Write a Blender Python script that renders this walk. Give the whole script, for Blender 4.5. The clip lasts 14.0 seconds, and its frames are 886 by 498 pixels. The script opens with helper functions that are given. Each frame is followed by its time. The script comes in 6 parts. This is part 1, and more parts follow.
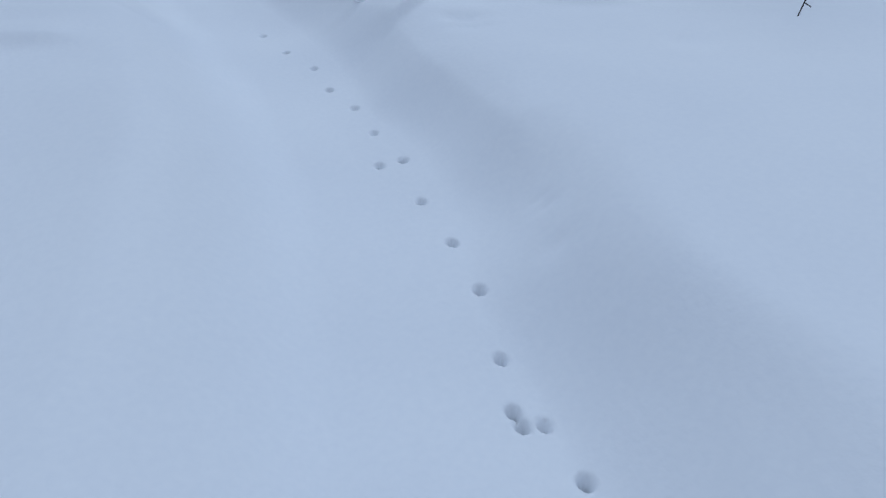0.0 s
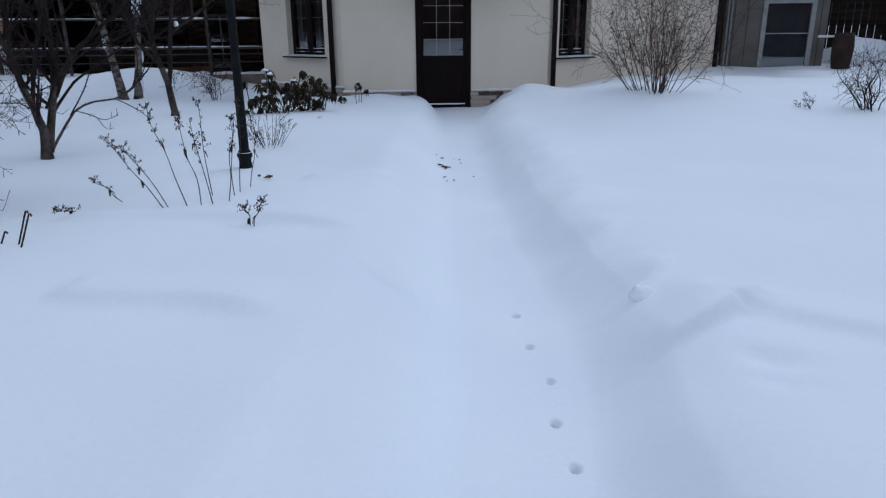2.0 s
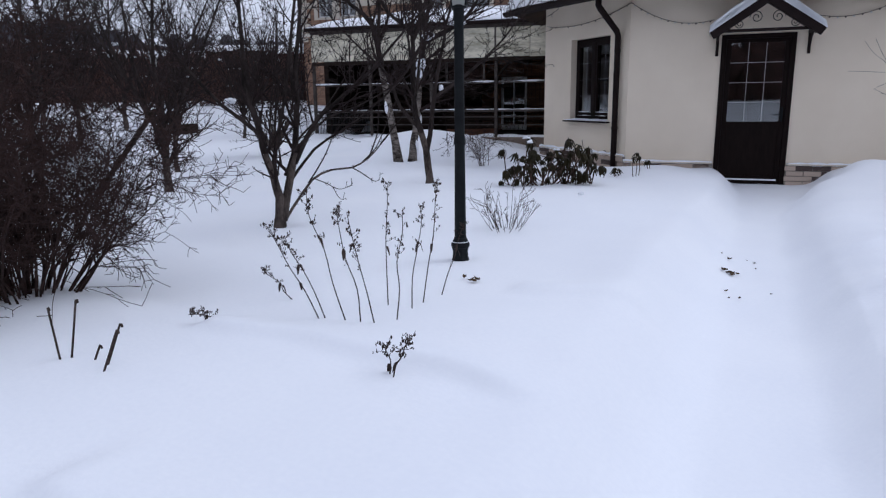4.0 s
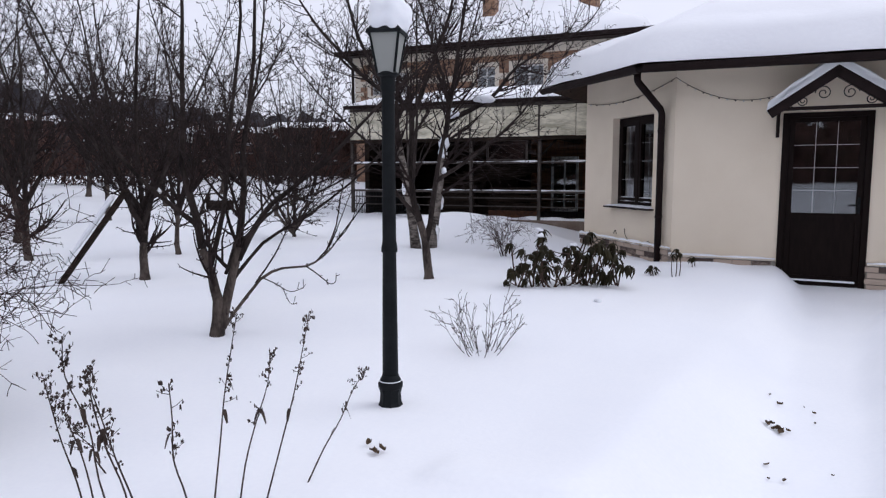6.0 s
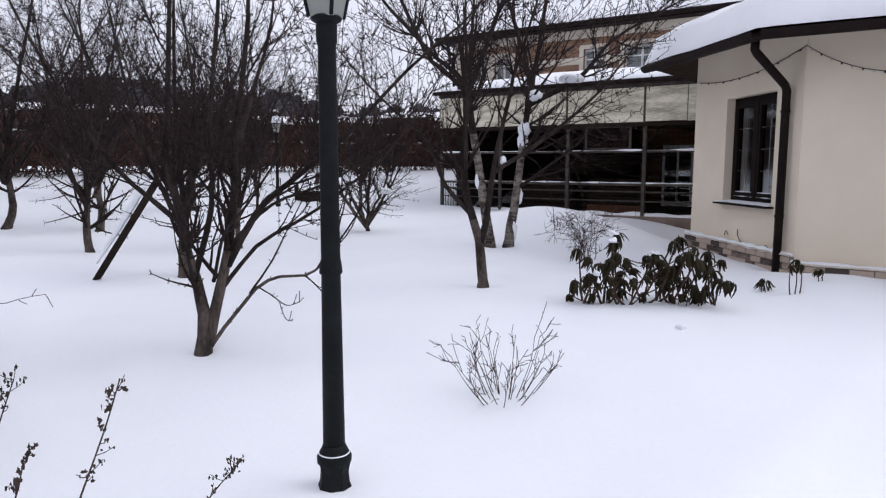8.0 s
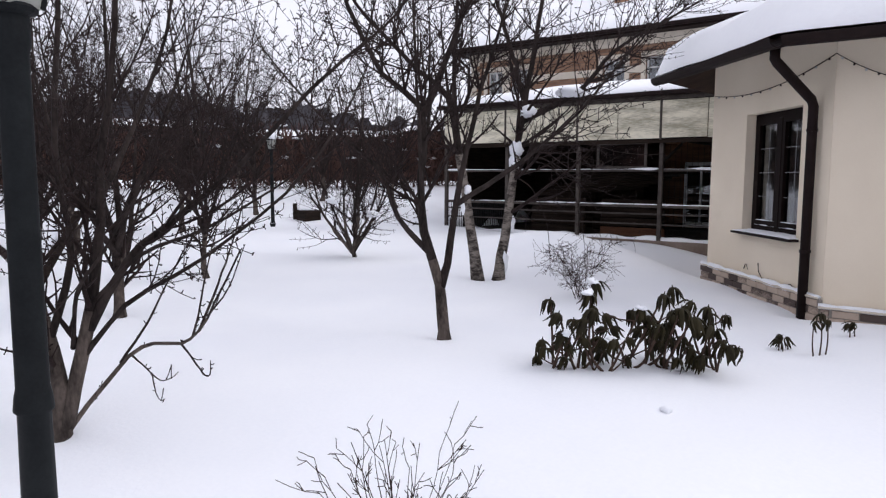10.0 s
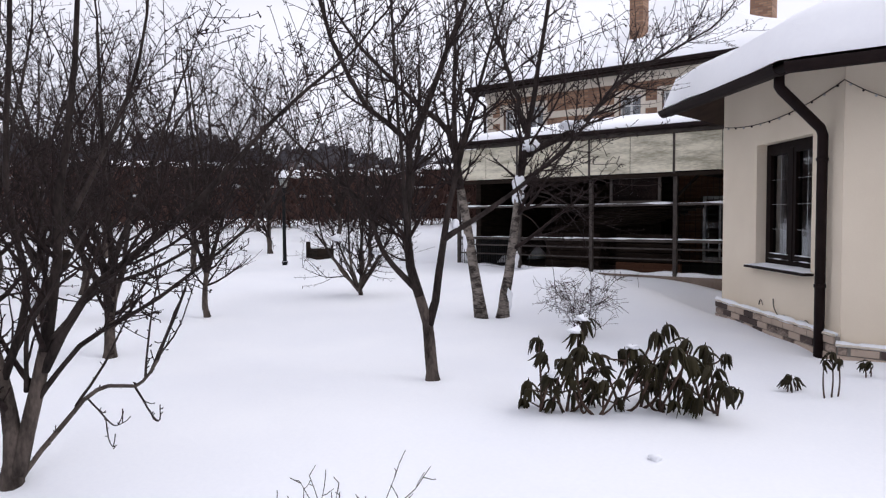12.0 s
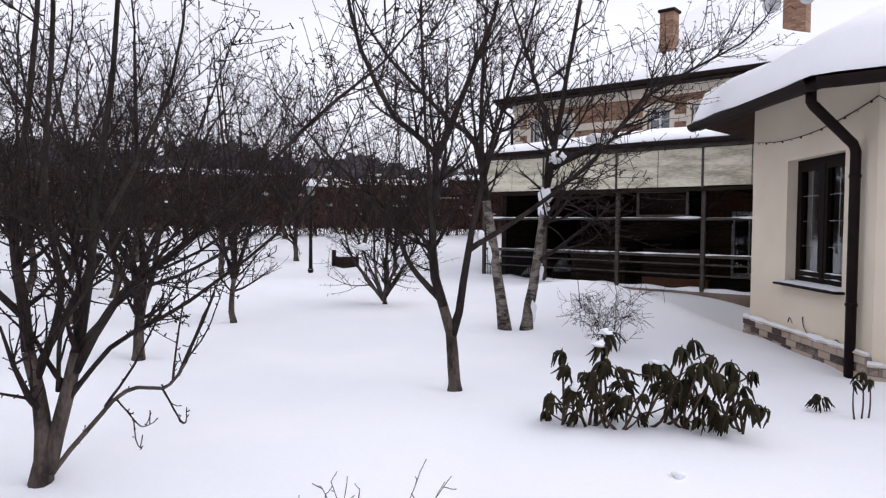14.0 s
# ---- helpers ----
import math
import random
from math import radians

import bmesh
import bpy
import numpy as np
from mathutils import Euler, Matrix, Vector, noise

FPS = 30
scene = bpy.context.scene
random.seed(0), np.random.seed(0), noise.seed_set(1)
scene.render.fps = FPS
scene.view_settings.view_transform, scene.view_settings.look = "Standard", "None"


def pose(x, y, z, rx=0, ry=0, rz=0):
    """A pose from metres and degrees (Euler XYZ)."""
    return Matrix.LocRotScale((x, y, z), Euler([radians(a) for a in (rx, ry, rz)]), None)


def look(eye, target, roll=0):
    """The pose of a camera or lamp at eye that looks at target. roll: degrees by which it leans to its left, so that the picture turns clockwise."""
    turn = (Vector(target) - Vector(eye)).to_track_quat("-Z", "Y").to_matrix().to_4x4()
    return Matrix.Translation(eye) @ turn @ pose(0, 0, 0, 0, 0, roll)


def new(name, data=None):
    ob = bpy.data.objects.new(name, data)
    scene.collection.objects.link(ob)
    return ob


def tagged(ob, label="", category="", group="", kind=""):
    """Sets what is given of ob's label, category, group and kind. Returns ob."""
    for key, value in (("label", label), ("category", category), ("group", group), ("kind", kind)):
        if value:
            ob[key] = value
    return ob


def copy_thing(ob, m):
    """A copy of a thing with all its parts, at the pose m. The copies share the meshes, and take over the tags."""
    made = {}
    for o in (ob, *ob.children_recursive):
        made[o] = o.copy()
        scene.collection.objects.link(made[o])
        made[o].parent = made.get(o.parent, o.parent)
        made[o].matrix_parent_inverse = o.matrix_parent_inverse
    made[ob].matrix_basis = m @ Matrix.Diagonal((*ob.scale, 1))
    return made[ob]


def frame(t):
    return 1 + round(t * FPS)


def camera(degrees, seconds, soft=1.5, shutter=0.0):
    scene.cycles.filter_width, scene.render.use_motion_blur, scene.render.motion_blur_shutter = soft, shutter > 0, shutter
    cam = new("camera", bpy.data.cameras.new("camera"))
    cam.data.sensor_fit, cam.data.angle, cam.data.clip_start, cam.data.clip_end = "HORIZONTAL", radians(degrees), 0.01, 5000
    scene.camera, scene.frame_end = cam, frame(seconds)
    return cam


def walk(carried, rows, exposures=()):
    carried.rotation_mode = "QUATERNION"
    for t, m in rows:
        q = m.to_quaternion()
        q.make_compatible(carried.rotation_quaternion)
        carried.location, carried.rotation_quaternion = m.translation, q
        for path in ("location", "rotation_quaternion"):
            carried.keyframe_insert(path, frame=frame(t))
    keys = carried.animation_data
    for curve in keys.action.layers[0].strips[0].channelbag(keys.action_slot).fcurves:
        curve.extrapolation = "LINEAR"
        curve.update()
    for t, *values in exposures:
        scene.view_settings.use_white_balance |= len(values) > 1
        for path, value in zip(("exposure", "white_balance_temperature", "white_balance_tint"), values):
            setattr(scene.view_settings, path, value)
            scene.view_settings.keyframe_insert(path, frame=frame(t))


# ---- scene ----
cam = camera(66.0, 14.0, 1.25)

PATH = [
    (0, (-0.685, 1.085, 1.336), (-0.135, 2.623, 0.181), 0.3),
    (0.5, (-0.474, 1.274, 1.31), (-0.08, 2.971, 0.329), 0.0),
    (1, (-0.306, 1.5, 1.312), (-0.116, 3.249, 0.36), 0.5),
    (1.5, (-0.26, 1.821, 1.342), (-0.271, 3.645, 0.521), 0.6),
    (2, (-0.169, 2.154, 1.347), (-0.481, 4.036, 0.748), -0.5),
    (2.5, (-0.162, 2.538, 1.356), (-0.73, 4.368, 0.782), -1.0),
    (3, (-0.194, 2.922, 1.376), (-0.882, 4.72, 0.832), -1.1),
    (3.5, (-0.173, 3.292, 1.378), (-1.088, 5.005, 0.899), -0.3),
    (3.7, (-0.222, 3.436, 1.368), (-1.228, 5.102, 0.906), -0.4),
    (5.8, (-0.351, 4.921, 1.46), (-1.61, 6.456, 1.226), 0.1),
    (6, (-0.35, 5.072, 1.458), (-1.63, 6.593, 1.243), 0.0),
    (6.5, (-0.429, 5.411, 1.458), (-1.762, 6.888, 1.265), -0.0),
    (7, (-0.502, 5.773, 1.484), (-1.899, 7.191, 1.291), -0.0),
    (7.5, (-0.553, 6.043, 1.456), (-2.012, 7.394, 1.246), 0.1),
    (7.7, (-0.595, 6.127, 1.446), (-2.081, 7.446, 1.221), 0.1),
    (9.8, (-0.984, 7.185, 1.601), (-2.577, 8.368, 1.35), 0.2),
    (10, (-1.007, 7.302, 1.596), (-2.586, 8.511, 1.387), 0.2),
    (10.5, (-0.982, 7.509, 1.577), (-2.591, 8.693, 1.49), 0.6),
    (11, (-0.965, 7.619, 1.576), (-2.608, 8.759, 1.515), 0.1),
    (11.5, (-0.989, 7.641, 1.565), (-2.624, 8.79, 1.479), -0.4),
    (12, (-0.985, 7.637, 1.566), (-2.617, 8.79, 1.468), -0.4),
    (12.5, (-0.972, 7.621, 1.567), (-2.61, 8.765, 1.469), -0.3),
    (13, (-0.964, 7.619, 1.569), (-2.614, 8.745, 1.48), -0.0),
    (13.5, (-0.969, 7.622, 1.565), (-2.633, 8.73, 1.488), 0.3),
    (14, (-0.969, 7.626, 1.566), (-2.642, 8.719, 1.499), 0.6),
]
EXPOSURES = [
    (0.0, -0.69, 5120, 2), (1.5, -0.61, 5110, 2), (2.2, -0.41, 5230, 5), (3.0, -0.20, 5410, 8),
    (3.7, -0.14, 5560, 10), (5.8, 0.15, 6000, 12), (7.7, 0.22, 6070, 12), (10.0, 0.38, 6230, 12), (14.0, 0.42, 6280, 12)]
walk(cam, [(t, look(eye, target, roll)) for t, eye, target, roll in PATH], EXPOSURES)

# ---- world: an overcast winter sky, and its weak soft sun ----
SUN_EL, SUN_AZ = radians(46), radians(38)
world = bpy.data.worlds.new("overcast_sky")
scene.world = world
world.use_nodes = True
wn, wl = world.node_tree.nodes, world.node_tree.links
wn.clear()
w_out, w_bg = wn.new("ShaderNodeOutputWorld"), wn.new("ShaderNodeBackground")
w_sky = wn.new("ShaderNodeTexSky")
w_sky.sky_type, w_sky.sun_disc, w_sky.sun_elevation, w_sky.sun_rotation = "NISHITA", False, SUN_EL, SUN_AZ
w_dim = wn.new("ShaderNodeVectorMath")
w_dim.operation = "SCALE"
w_dim.inputs["Scale"].default_value = 0.10
wl.new(w_sky.outputs["Color"], w_dim.inputs[0])
w_co = wn.new("ShaderNodeTexCoord")
w_map = wn.new("ShaderNodeMapping")
w_map.inputs["Scale"].default_value = (1.0, 1.0, 3.0)
wl.new(w_co.outputs["Generated"], w_map.inputs["Vector"])
w_noise = wn.new("ShaderNodeTexNoise")
w_noise.inputs["Scale"].default_value, w_noise.inputs["Detail"].default_value = 1.6, 4.0
wl.new(w_map.outputs["Vector"], w_noise.inputs["Vector"])
w_ramp = wn.new("ShaderNodeValToRGB")
w_ramp.color_ramp.elements[0].position, w_ramp.color_ramp.elements[0].color = 0.35, (0.74, 0.73, 0.79, 1)
w_ramp.color_ramp.elements[1].position, w_ramp.color_ramp.elements[1].color = 0.65, (0.90, 0.88, 0.94, 1)
wl.new(w_noise.outputs["Fac"], w_ramp.inputs["Fac"])
w_mix = wn.new("ShaderNodeMixRGB")
w_mix.inputs["Fac"].default_value = 0.92
wl.new(w_dim.outputs["Vector"], w_mix.inputs["Color1"])
wl.new(w_ramp.outputs["Color"], w_mix.inputs["Color2"])
wl.new(w_mix.outputs["Color"], w_bg.inputs["Color"])
w_bg.inputs["Strength"].default_value = 0.94
wl.new(w_bg.outputs["Background"], w_out.inputs["Surface"])

sun_data = bpy.data.lights.new("sun", "SUN")
sun_data.energy, sun_data.angle, sun_data.color = 0.78, radians(42), (1.0, 0.96, 0.92)
sun = new("sun", sun_data)
sun.matrix_world = look((0, 0, 0), (-math.sin(SUN_AZ) * math.cos(SUN_EL), -math.cos(SUN_AZ) * math.cos(SUN_EL), -math.sin(SUN_EL)))


# ---- materials ----
def material(name, dark, light, rough=0.7, scale=8.0, fine=60.0, bump=0.15, dist=0.01, metal=0.0, stretch=(1, 1, 1), spec=0.4, lo=0.35, hi=0.65, per_object=0.0):
    """Two tones mixed by a broad and a fine noise, with fine relief."""
    m = bpy.data.materials.new(name)
    m.use_nodes = True
    n, l = m.node_tree.nodes, m.node_tree.links
    b = n["Principled BSDF"]
    b.inputs["Roughness"].default_value, b.inputs["Metallic"].default_value = rough, metal
    b.inputs["Specular IOR Level"].default_value = spec
    co, mp = n.new("ShaderNodeTexCoord"), n.new("ShaderNodeMapping")
    mp.inputs["Scale"].default_value = stretch
    l.new(co.outputs["Object"], mp.inputs["Vector"])
    broad, grain = n.new("ShaderNodeTexNoise"), n.new("ShaderNodeTexNoise")
    broad.inputs["Scale"].default_value, broad.inputs["Detail"].default_value = scale, 5
    grain.inputs["Scale"].default_value, grain.inputs["Detail"].default_value = fine, 3
    l.new(mp.outputs["Vector"], broad.inputs["Vector"])
    l.new(mp.outputs["Vector"], grain.inputs["Vector"])
    mixn = n.new("ShaderNodeMixRGB")
    mixn.inputs["Fac"].default_value = 0.35
    l.new(broad.outputs["Fac"], mixn.inputs["Color1"])
    l.new(grain.outputs["Fac"], mixn.inputs["Color2"])
    fac = mixn.outputs["Color"]
    if per_object:
        info, add = n.new("ShaderNodeObjectInfo"), n.new("ShaderNodeMath")
        add.operation = "MULTIPLY_ADD"
        add.inputs[1].default_value = per_object
        l.new(info.outputs["Random"], add.inputs[0])
        l.new(fac, add.inputs[2])
        fac = add.outputs["Value"]
    ramp = n.new("ShaderNodeValToRGB")
    ramp.color_ramp.elements[0].position, ramp.color_ramp.elements[0].color = lo, (*dark, 1)
    ramp.color_ramp.elements[1].position, ramp.color_ramp.elements[1].color = hi + per_object, (*light, 1)
    l.new(fac, ramp.inputs["Fac"])
    l.new(ramp.outputs["Color"], b.inputs["Base Color"])
    bp = n.new("ShaderNodeBump")
    bp.inputs["Strength"].default_value, bp.inputs["Distance"].default_value = bump, dist
    l.new(mixn.outputs["Color"], bp.inputs["Height"])
    l.new(bp.outputs["Normal"], b.inputs["Normal"])
    return m


SNOW = material("snow", (0.86, 0.88, 0.92), (0.91, 0.925, 0.95), 0.75, 0.9, 45, 0.22, 0.012, spec=0.25)
ROOF_SNOW = material("roof_snow", (0.88, 0.89, 0.92), (0.92, 0.93, 0.95), 0.8, 1.4, 20, 0.25, 0.03, spec=0.2)
STUCCO = material("cream_stucco", (0.73, 0.635, 0.50), (0.81, 0.715, 0.575), 0.9, 1.3, 160, 0.25, 0.004, spec=0.2)
BROWN_METAL = material("brown_coated_metal", (0.010, 0.006, 0.006), (0.018, 0.011, 0.010), 0.6, 6, 80, 0.06, 0.003, spec=0.1)
DOOR_BROWN = material("dark_brown_door_paint", (0.006, 0.0035, 0.003), (0.012, 0.007, 0.006), 0.6, 5, 90, 0.08, 0.003, stretch=(6, 6, 1), spec=0.08)
WHITE_BAR = material("pale_glazing_bar", (0.38, 0.39, 0.40), (0.52, 0.53, 0.54), 0.5, 10, 60, 0.05, 0.002)
BLACK_IRON = material("black_green_iron", (0.005, 0.006, 0.007), (0.011, 0.013, 0.014), 0.65, 14, 120, 0.3, 0.003, spec=0.14)
BARK = material("dark_bark", (0.010, 0.0072, 0.0066), (0.048, 0.037, 0.033), 0.92, 10, 70, 0.9, 0.012, stretch=(1, 1, 0.35), spec=0.15)
TRUNK_BARK = material("lichened_trunk_bark", (0.019, 0.015, 0.013), (0.135, 0.108, 0.092), 0.93, 9, 55, 1.0, 0.014, stretch=(1, 1, 0.4), spec=0.15)
TWIG = material("twig_bark", (0.010, 0.0062, 0.0058), (0.034, 0.022, 0.020), 0.85, 20, 120, 0.3, 0.004, spec=0.2)
RED_TWIG = material("reddish_twig", (0.030, 0.017, 0.013), (0.095, 0.058, 0.043), 0.8, 15, 90, 0.3, 0.004, spec=0.25)
SHRUB_TWIG = material("red_brown_shrub_bark", (0.014, 0.008, 0.0075), (0.058, 0.034, 0.029), 0.88, 15, 90, 0.3, 0.004, spec=0.15)
BIRCH = material("birch_bark", (0.032, 0.026, 0.022), (0.22, 0.19, 0.165), 0.85, 7, 34, 0.5, 0.008, stretch=(1, 1, 2.2), spec=0.2, lo=0.42, hi=0.58)
DRY = material("dry_stalk", (0.020, 0.014, 0.012), (0.075, 0.055, 0.046), 0.9, 18, 100, 0.4, 0.004, spec=0.15)
LEAF = material("rhododendron_leaf", (0.010, 0.008, 0.004), (0.034, 0.028, 0.012), 0.58, 16, 80, 0.3, 0.003, spec=0.12, per_object=0.2)
HEDGE = material("hedge_twigs", (0.026, 0.015, 0.013), (0.145, 0.085, 0.072), 0.95, 2, 30, 0.8, 0.03, spec=0.1)
# distance haze is put into this lightened grey
WOODS = material("far_woods", (0.044, 0.042, 0.048), (0.090, 0.086, 0.092), 1.0, 0.3, 3, 0.5, 0.3, spec=0.05)
# dark wood; on the terrace its near-black holds the shade under the roof
DARK_WOOD = material("dark_wood_terrace_shade", (0.010, 0.0075, 0.006), (0.034, 0.024, 0.019), 0.9, 3, 40, 0.4, 0.01, stretch=(0.4, 1, 6), spec=0.08)
REDWOOD = material("red_brown_boarding", (0.070, 0.030, 0.018), (0.16, 0.075, 0.042), 0.8, 3, 30, 0.4, 0.01, stretch=(0.4, 1, 5), spec=0.2)
GREY_STEEL = material("grey_brown_steel", (0.030, 0.024, 0.021), (0.080, 0.066, 0.057), 0.6, 8, 60, 0.2, 0.004, spec=0.3)
PANEL = material("weathered_pale_panel", (0.36, 0.335, 0.25), (0.76, 0.715, 0.575), 0.7, 2.2, 16, 0.2, 0.01, stretch=(0.7, 0.7, 3.6), spec=0.2, lo=0.36, hi=0.58)
CONCRETE = material("brown_concrete", (0.14, 0.105, 0.085), (0.25, 0.20, 0.165), 0.92, 3, 50, 0.4, 0.01, spec=0.15)
STONE_TILE = material("plinth_clinker", (0.085, 0.064, 0.057), (0.46, 0.37, 0.30), 0.85, 3, 60, 0.4, 0.004, spec=0.2, per_object=1.1, lo=0.75, hi=0.25)
MORTAR = material("mortar", (0.22, 0.20, 0.18), (0.32, 0.30, 0.27), 0.95, 6, 80, 0.3, 0.004, spec=0.1)
TRIM_CREAM = material("cream_render_trim", (0.58, 0.52, 0.43), (0.68, 0.62, 0.53), 0.9, 3, 50, 0.15, 0.004, spec=0.2)
WHITE_FRAME = material("white_window_frame", (0.62, 0.62, 0.62), (0.74, 0.74, 0.74), 0.5, 6, 60, 0.05, 0.002)
GREY_FRAME = material("weathered_grey_frame", (0.24, 0.24, 0.225), (0.36, 0.355, 0.335), 0.6, 6, 60, 0.1, 0.003)
GREY_WALL = material("grey_annex_panel", (0.11, 0.10, 0.088), (0.17, 0.155, 0.135), 0.8, 2, 40, 0.2, 0.006, spec=0.2)
# near-black: the unlit rooms' dimness is put into the colour
DARK_ROOM = material("painted_room_dimness", (0.03, 0.028, 0.026), (0.06, 0.055, 0.05), 0.95, 2, 20, 0.1, 0.004, spec=0.1)
SOFFIT = material("brown_soffit_boards", (0.022, 0.013, 0.010), (0.055, 0.034, 0.026), 0.8, 4, 50, 0.3, 0.006, spec=0.2)
DEBRIS = material("wet_fallen_leaves", (0.035, 0.022, 0.014), (0.13, 0.085, 0.05), 0.8, 20, 90, 0.4, 0.004, spec=0.2)
# the annex glass's sky reflection, put into a grey backing colour
PANE_GREY = material("pane_reflection_grey", (0.20, 0.21, 0.22), (0.33, 0.34, 0.35), 0.9, 3, 60, 0.3, 0.01, stretch=(14, 14, 0.4), spec=0.1)
GALV = material("grey_enamel_dish", (0.34, 0.35, 0.37), (0.46, 0.47, 0.49), 0.5, 5, 40, 0.05, 0.003)


def glass_material(name, tint, rough, ior, trans):
    m = bpy.data.materials.new(name)
    m.use_nodes = True
    n, l = m.node_tree.nodes, m.node_tree.links
    b = n["Principled BSDF"]
    b.inputs["Base Color"].default_value = (*tint, 1)
    b.inputs["Roughness"].default_value, b.inputs["IOR"].default_value = rough, ior
    b.inputs["Transmission Weight"].default_value = trans
    ns = n.new("ShaderNodeTexNoise")
    ns.inputs["Scale"].default_value = 1.4
    bp = n.new("ShaderNodeBump")
    bp.inputs["Strength"].default_value, bp.inputs["Distance"].default_value = 0.05, 0.01
    l.new(ns.outputs["Fac"], bp.inputs["Height"])
    l.new(bp.outputs["Normal"], b.inputs["Normal"])
    return m


GLASS = glass_material("coated_window_glass", (0.50, 0.55, 0.60), 0.02, 1.9, 1.0)
FROST = glass_material("milky_lamp_glass", (0.40, 0.41, 0.38), 0.45, 1.45, 0.35)


def brick_material():
    m = bpy.data.materials.new("red_brown_brickwork")
    m.use_nodes = True
    n, l = m.node_tree.nodes, m.node_tree.links
    b = n["Principled BSDF"]
    b.inputs["Roughness"].default_value = 0.9
    co, mp = n.new("ShaderNodeTexCoord"), n.new("ShaderNodeMapping")
    mp.inputs["Rotation"].default_value = (radians(90), 0, 0)
    mp2 = n.new("ShaderNodeMapping")
    mp2.inputs["Rotation"].default_value = (0, 0, radians(-16.4))
    l.new(co.outputs["Object"], mp2.inputs["Vector"])
    l.new(mp2.outputs["Vector"], mp.inputs["Vector"])
    br = n.new("ShaderNodeTexBrick")
    br.inputs["Scale"].default_value = 1.0
    br.inputs["Brick Width"].default_value, br.inputs["Row Height"].default_value = 0.26, 0.078
    br.inputs["Mortar Size"].default_value = 0.009
    br.inputs["Color1"].default_value = (0.195, 0.102, 0.062, 1)
    br.inputs["Color2"].default_value = (0.345, 0.205, 0.128, 1)
    br.inputs["Mortar"].default_value = (0.17, 0.125, 0.098, 1)
    l.new(mp.outputs["Vector"], br.inputs["Vector"])
    ns = n.new("ShaderNodeTexNoise")
    ns.inputs["Scale"].default_value, ns.inputs["Detail"].default_value = 1.2, 4
    hsv = n.new("ShaderNodeHueSaturation")
    mr = n.new("ShaderNodeMapRange")
    mr.inputs["To Min"].default_value, mr.inputs["To Max"].default_value = 0.75, 1.25
    l.new(ns.outputs["Fac"], mr.inputs["Value"])
    l.new(mr.outputs["Result"], hsv.inputs["Value"])
    l.new(br.outputs["Color"], hsv.inputs["Color"])
    l.new(hsv.outputs["Color"], b.inputs["Base Color"])
    bp = n.new("ShaderNodeBump")
    bp.inputs["Strength"].default_value, bp.inputs["Distance"].default_value = 0.6, 0.01
    bp.invert = True
    l.new(br.outputs["Fac"], bp.inputs["Height"])
    l.new(bp.outputs["Normal"], b.inputs["Normal"])
    return m


BRICK = brick_material()


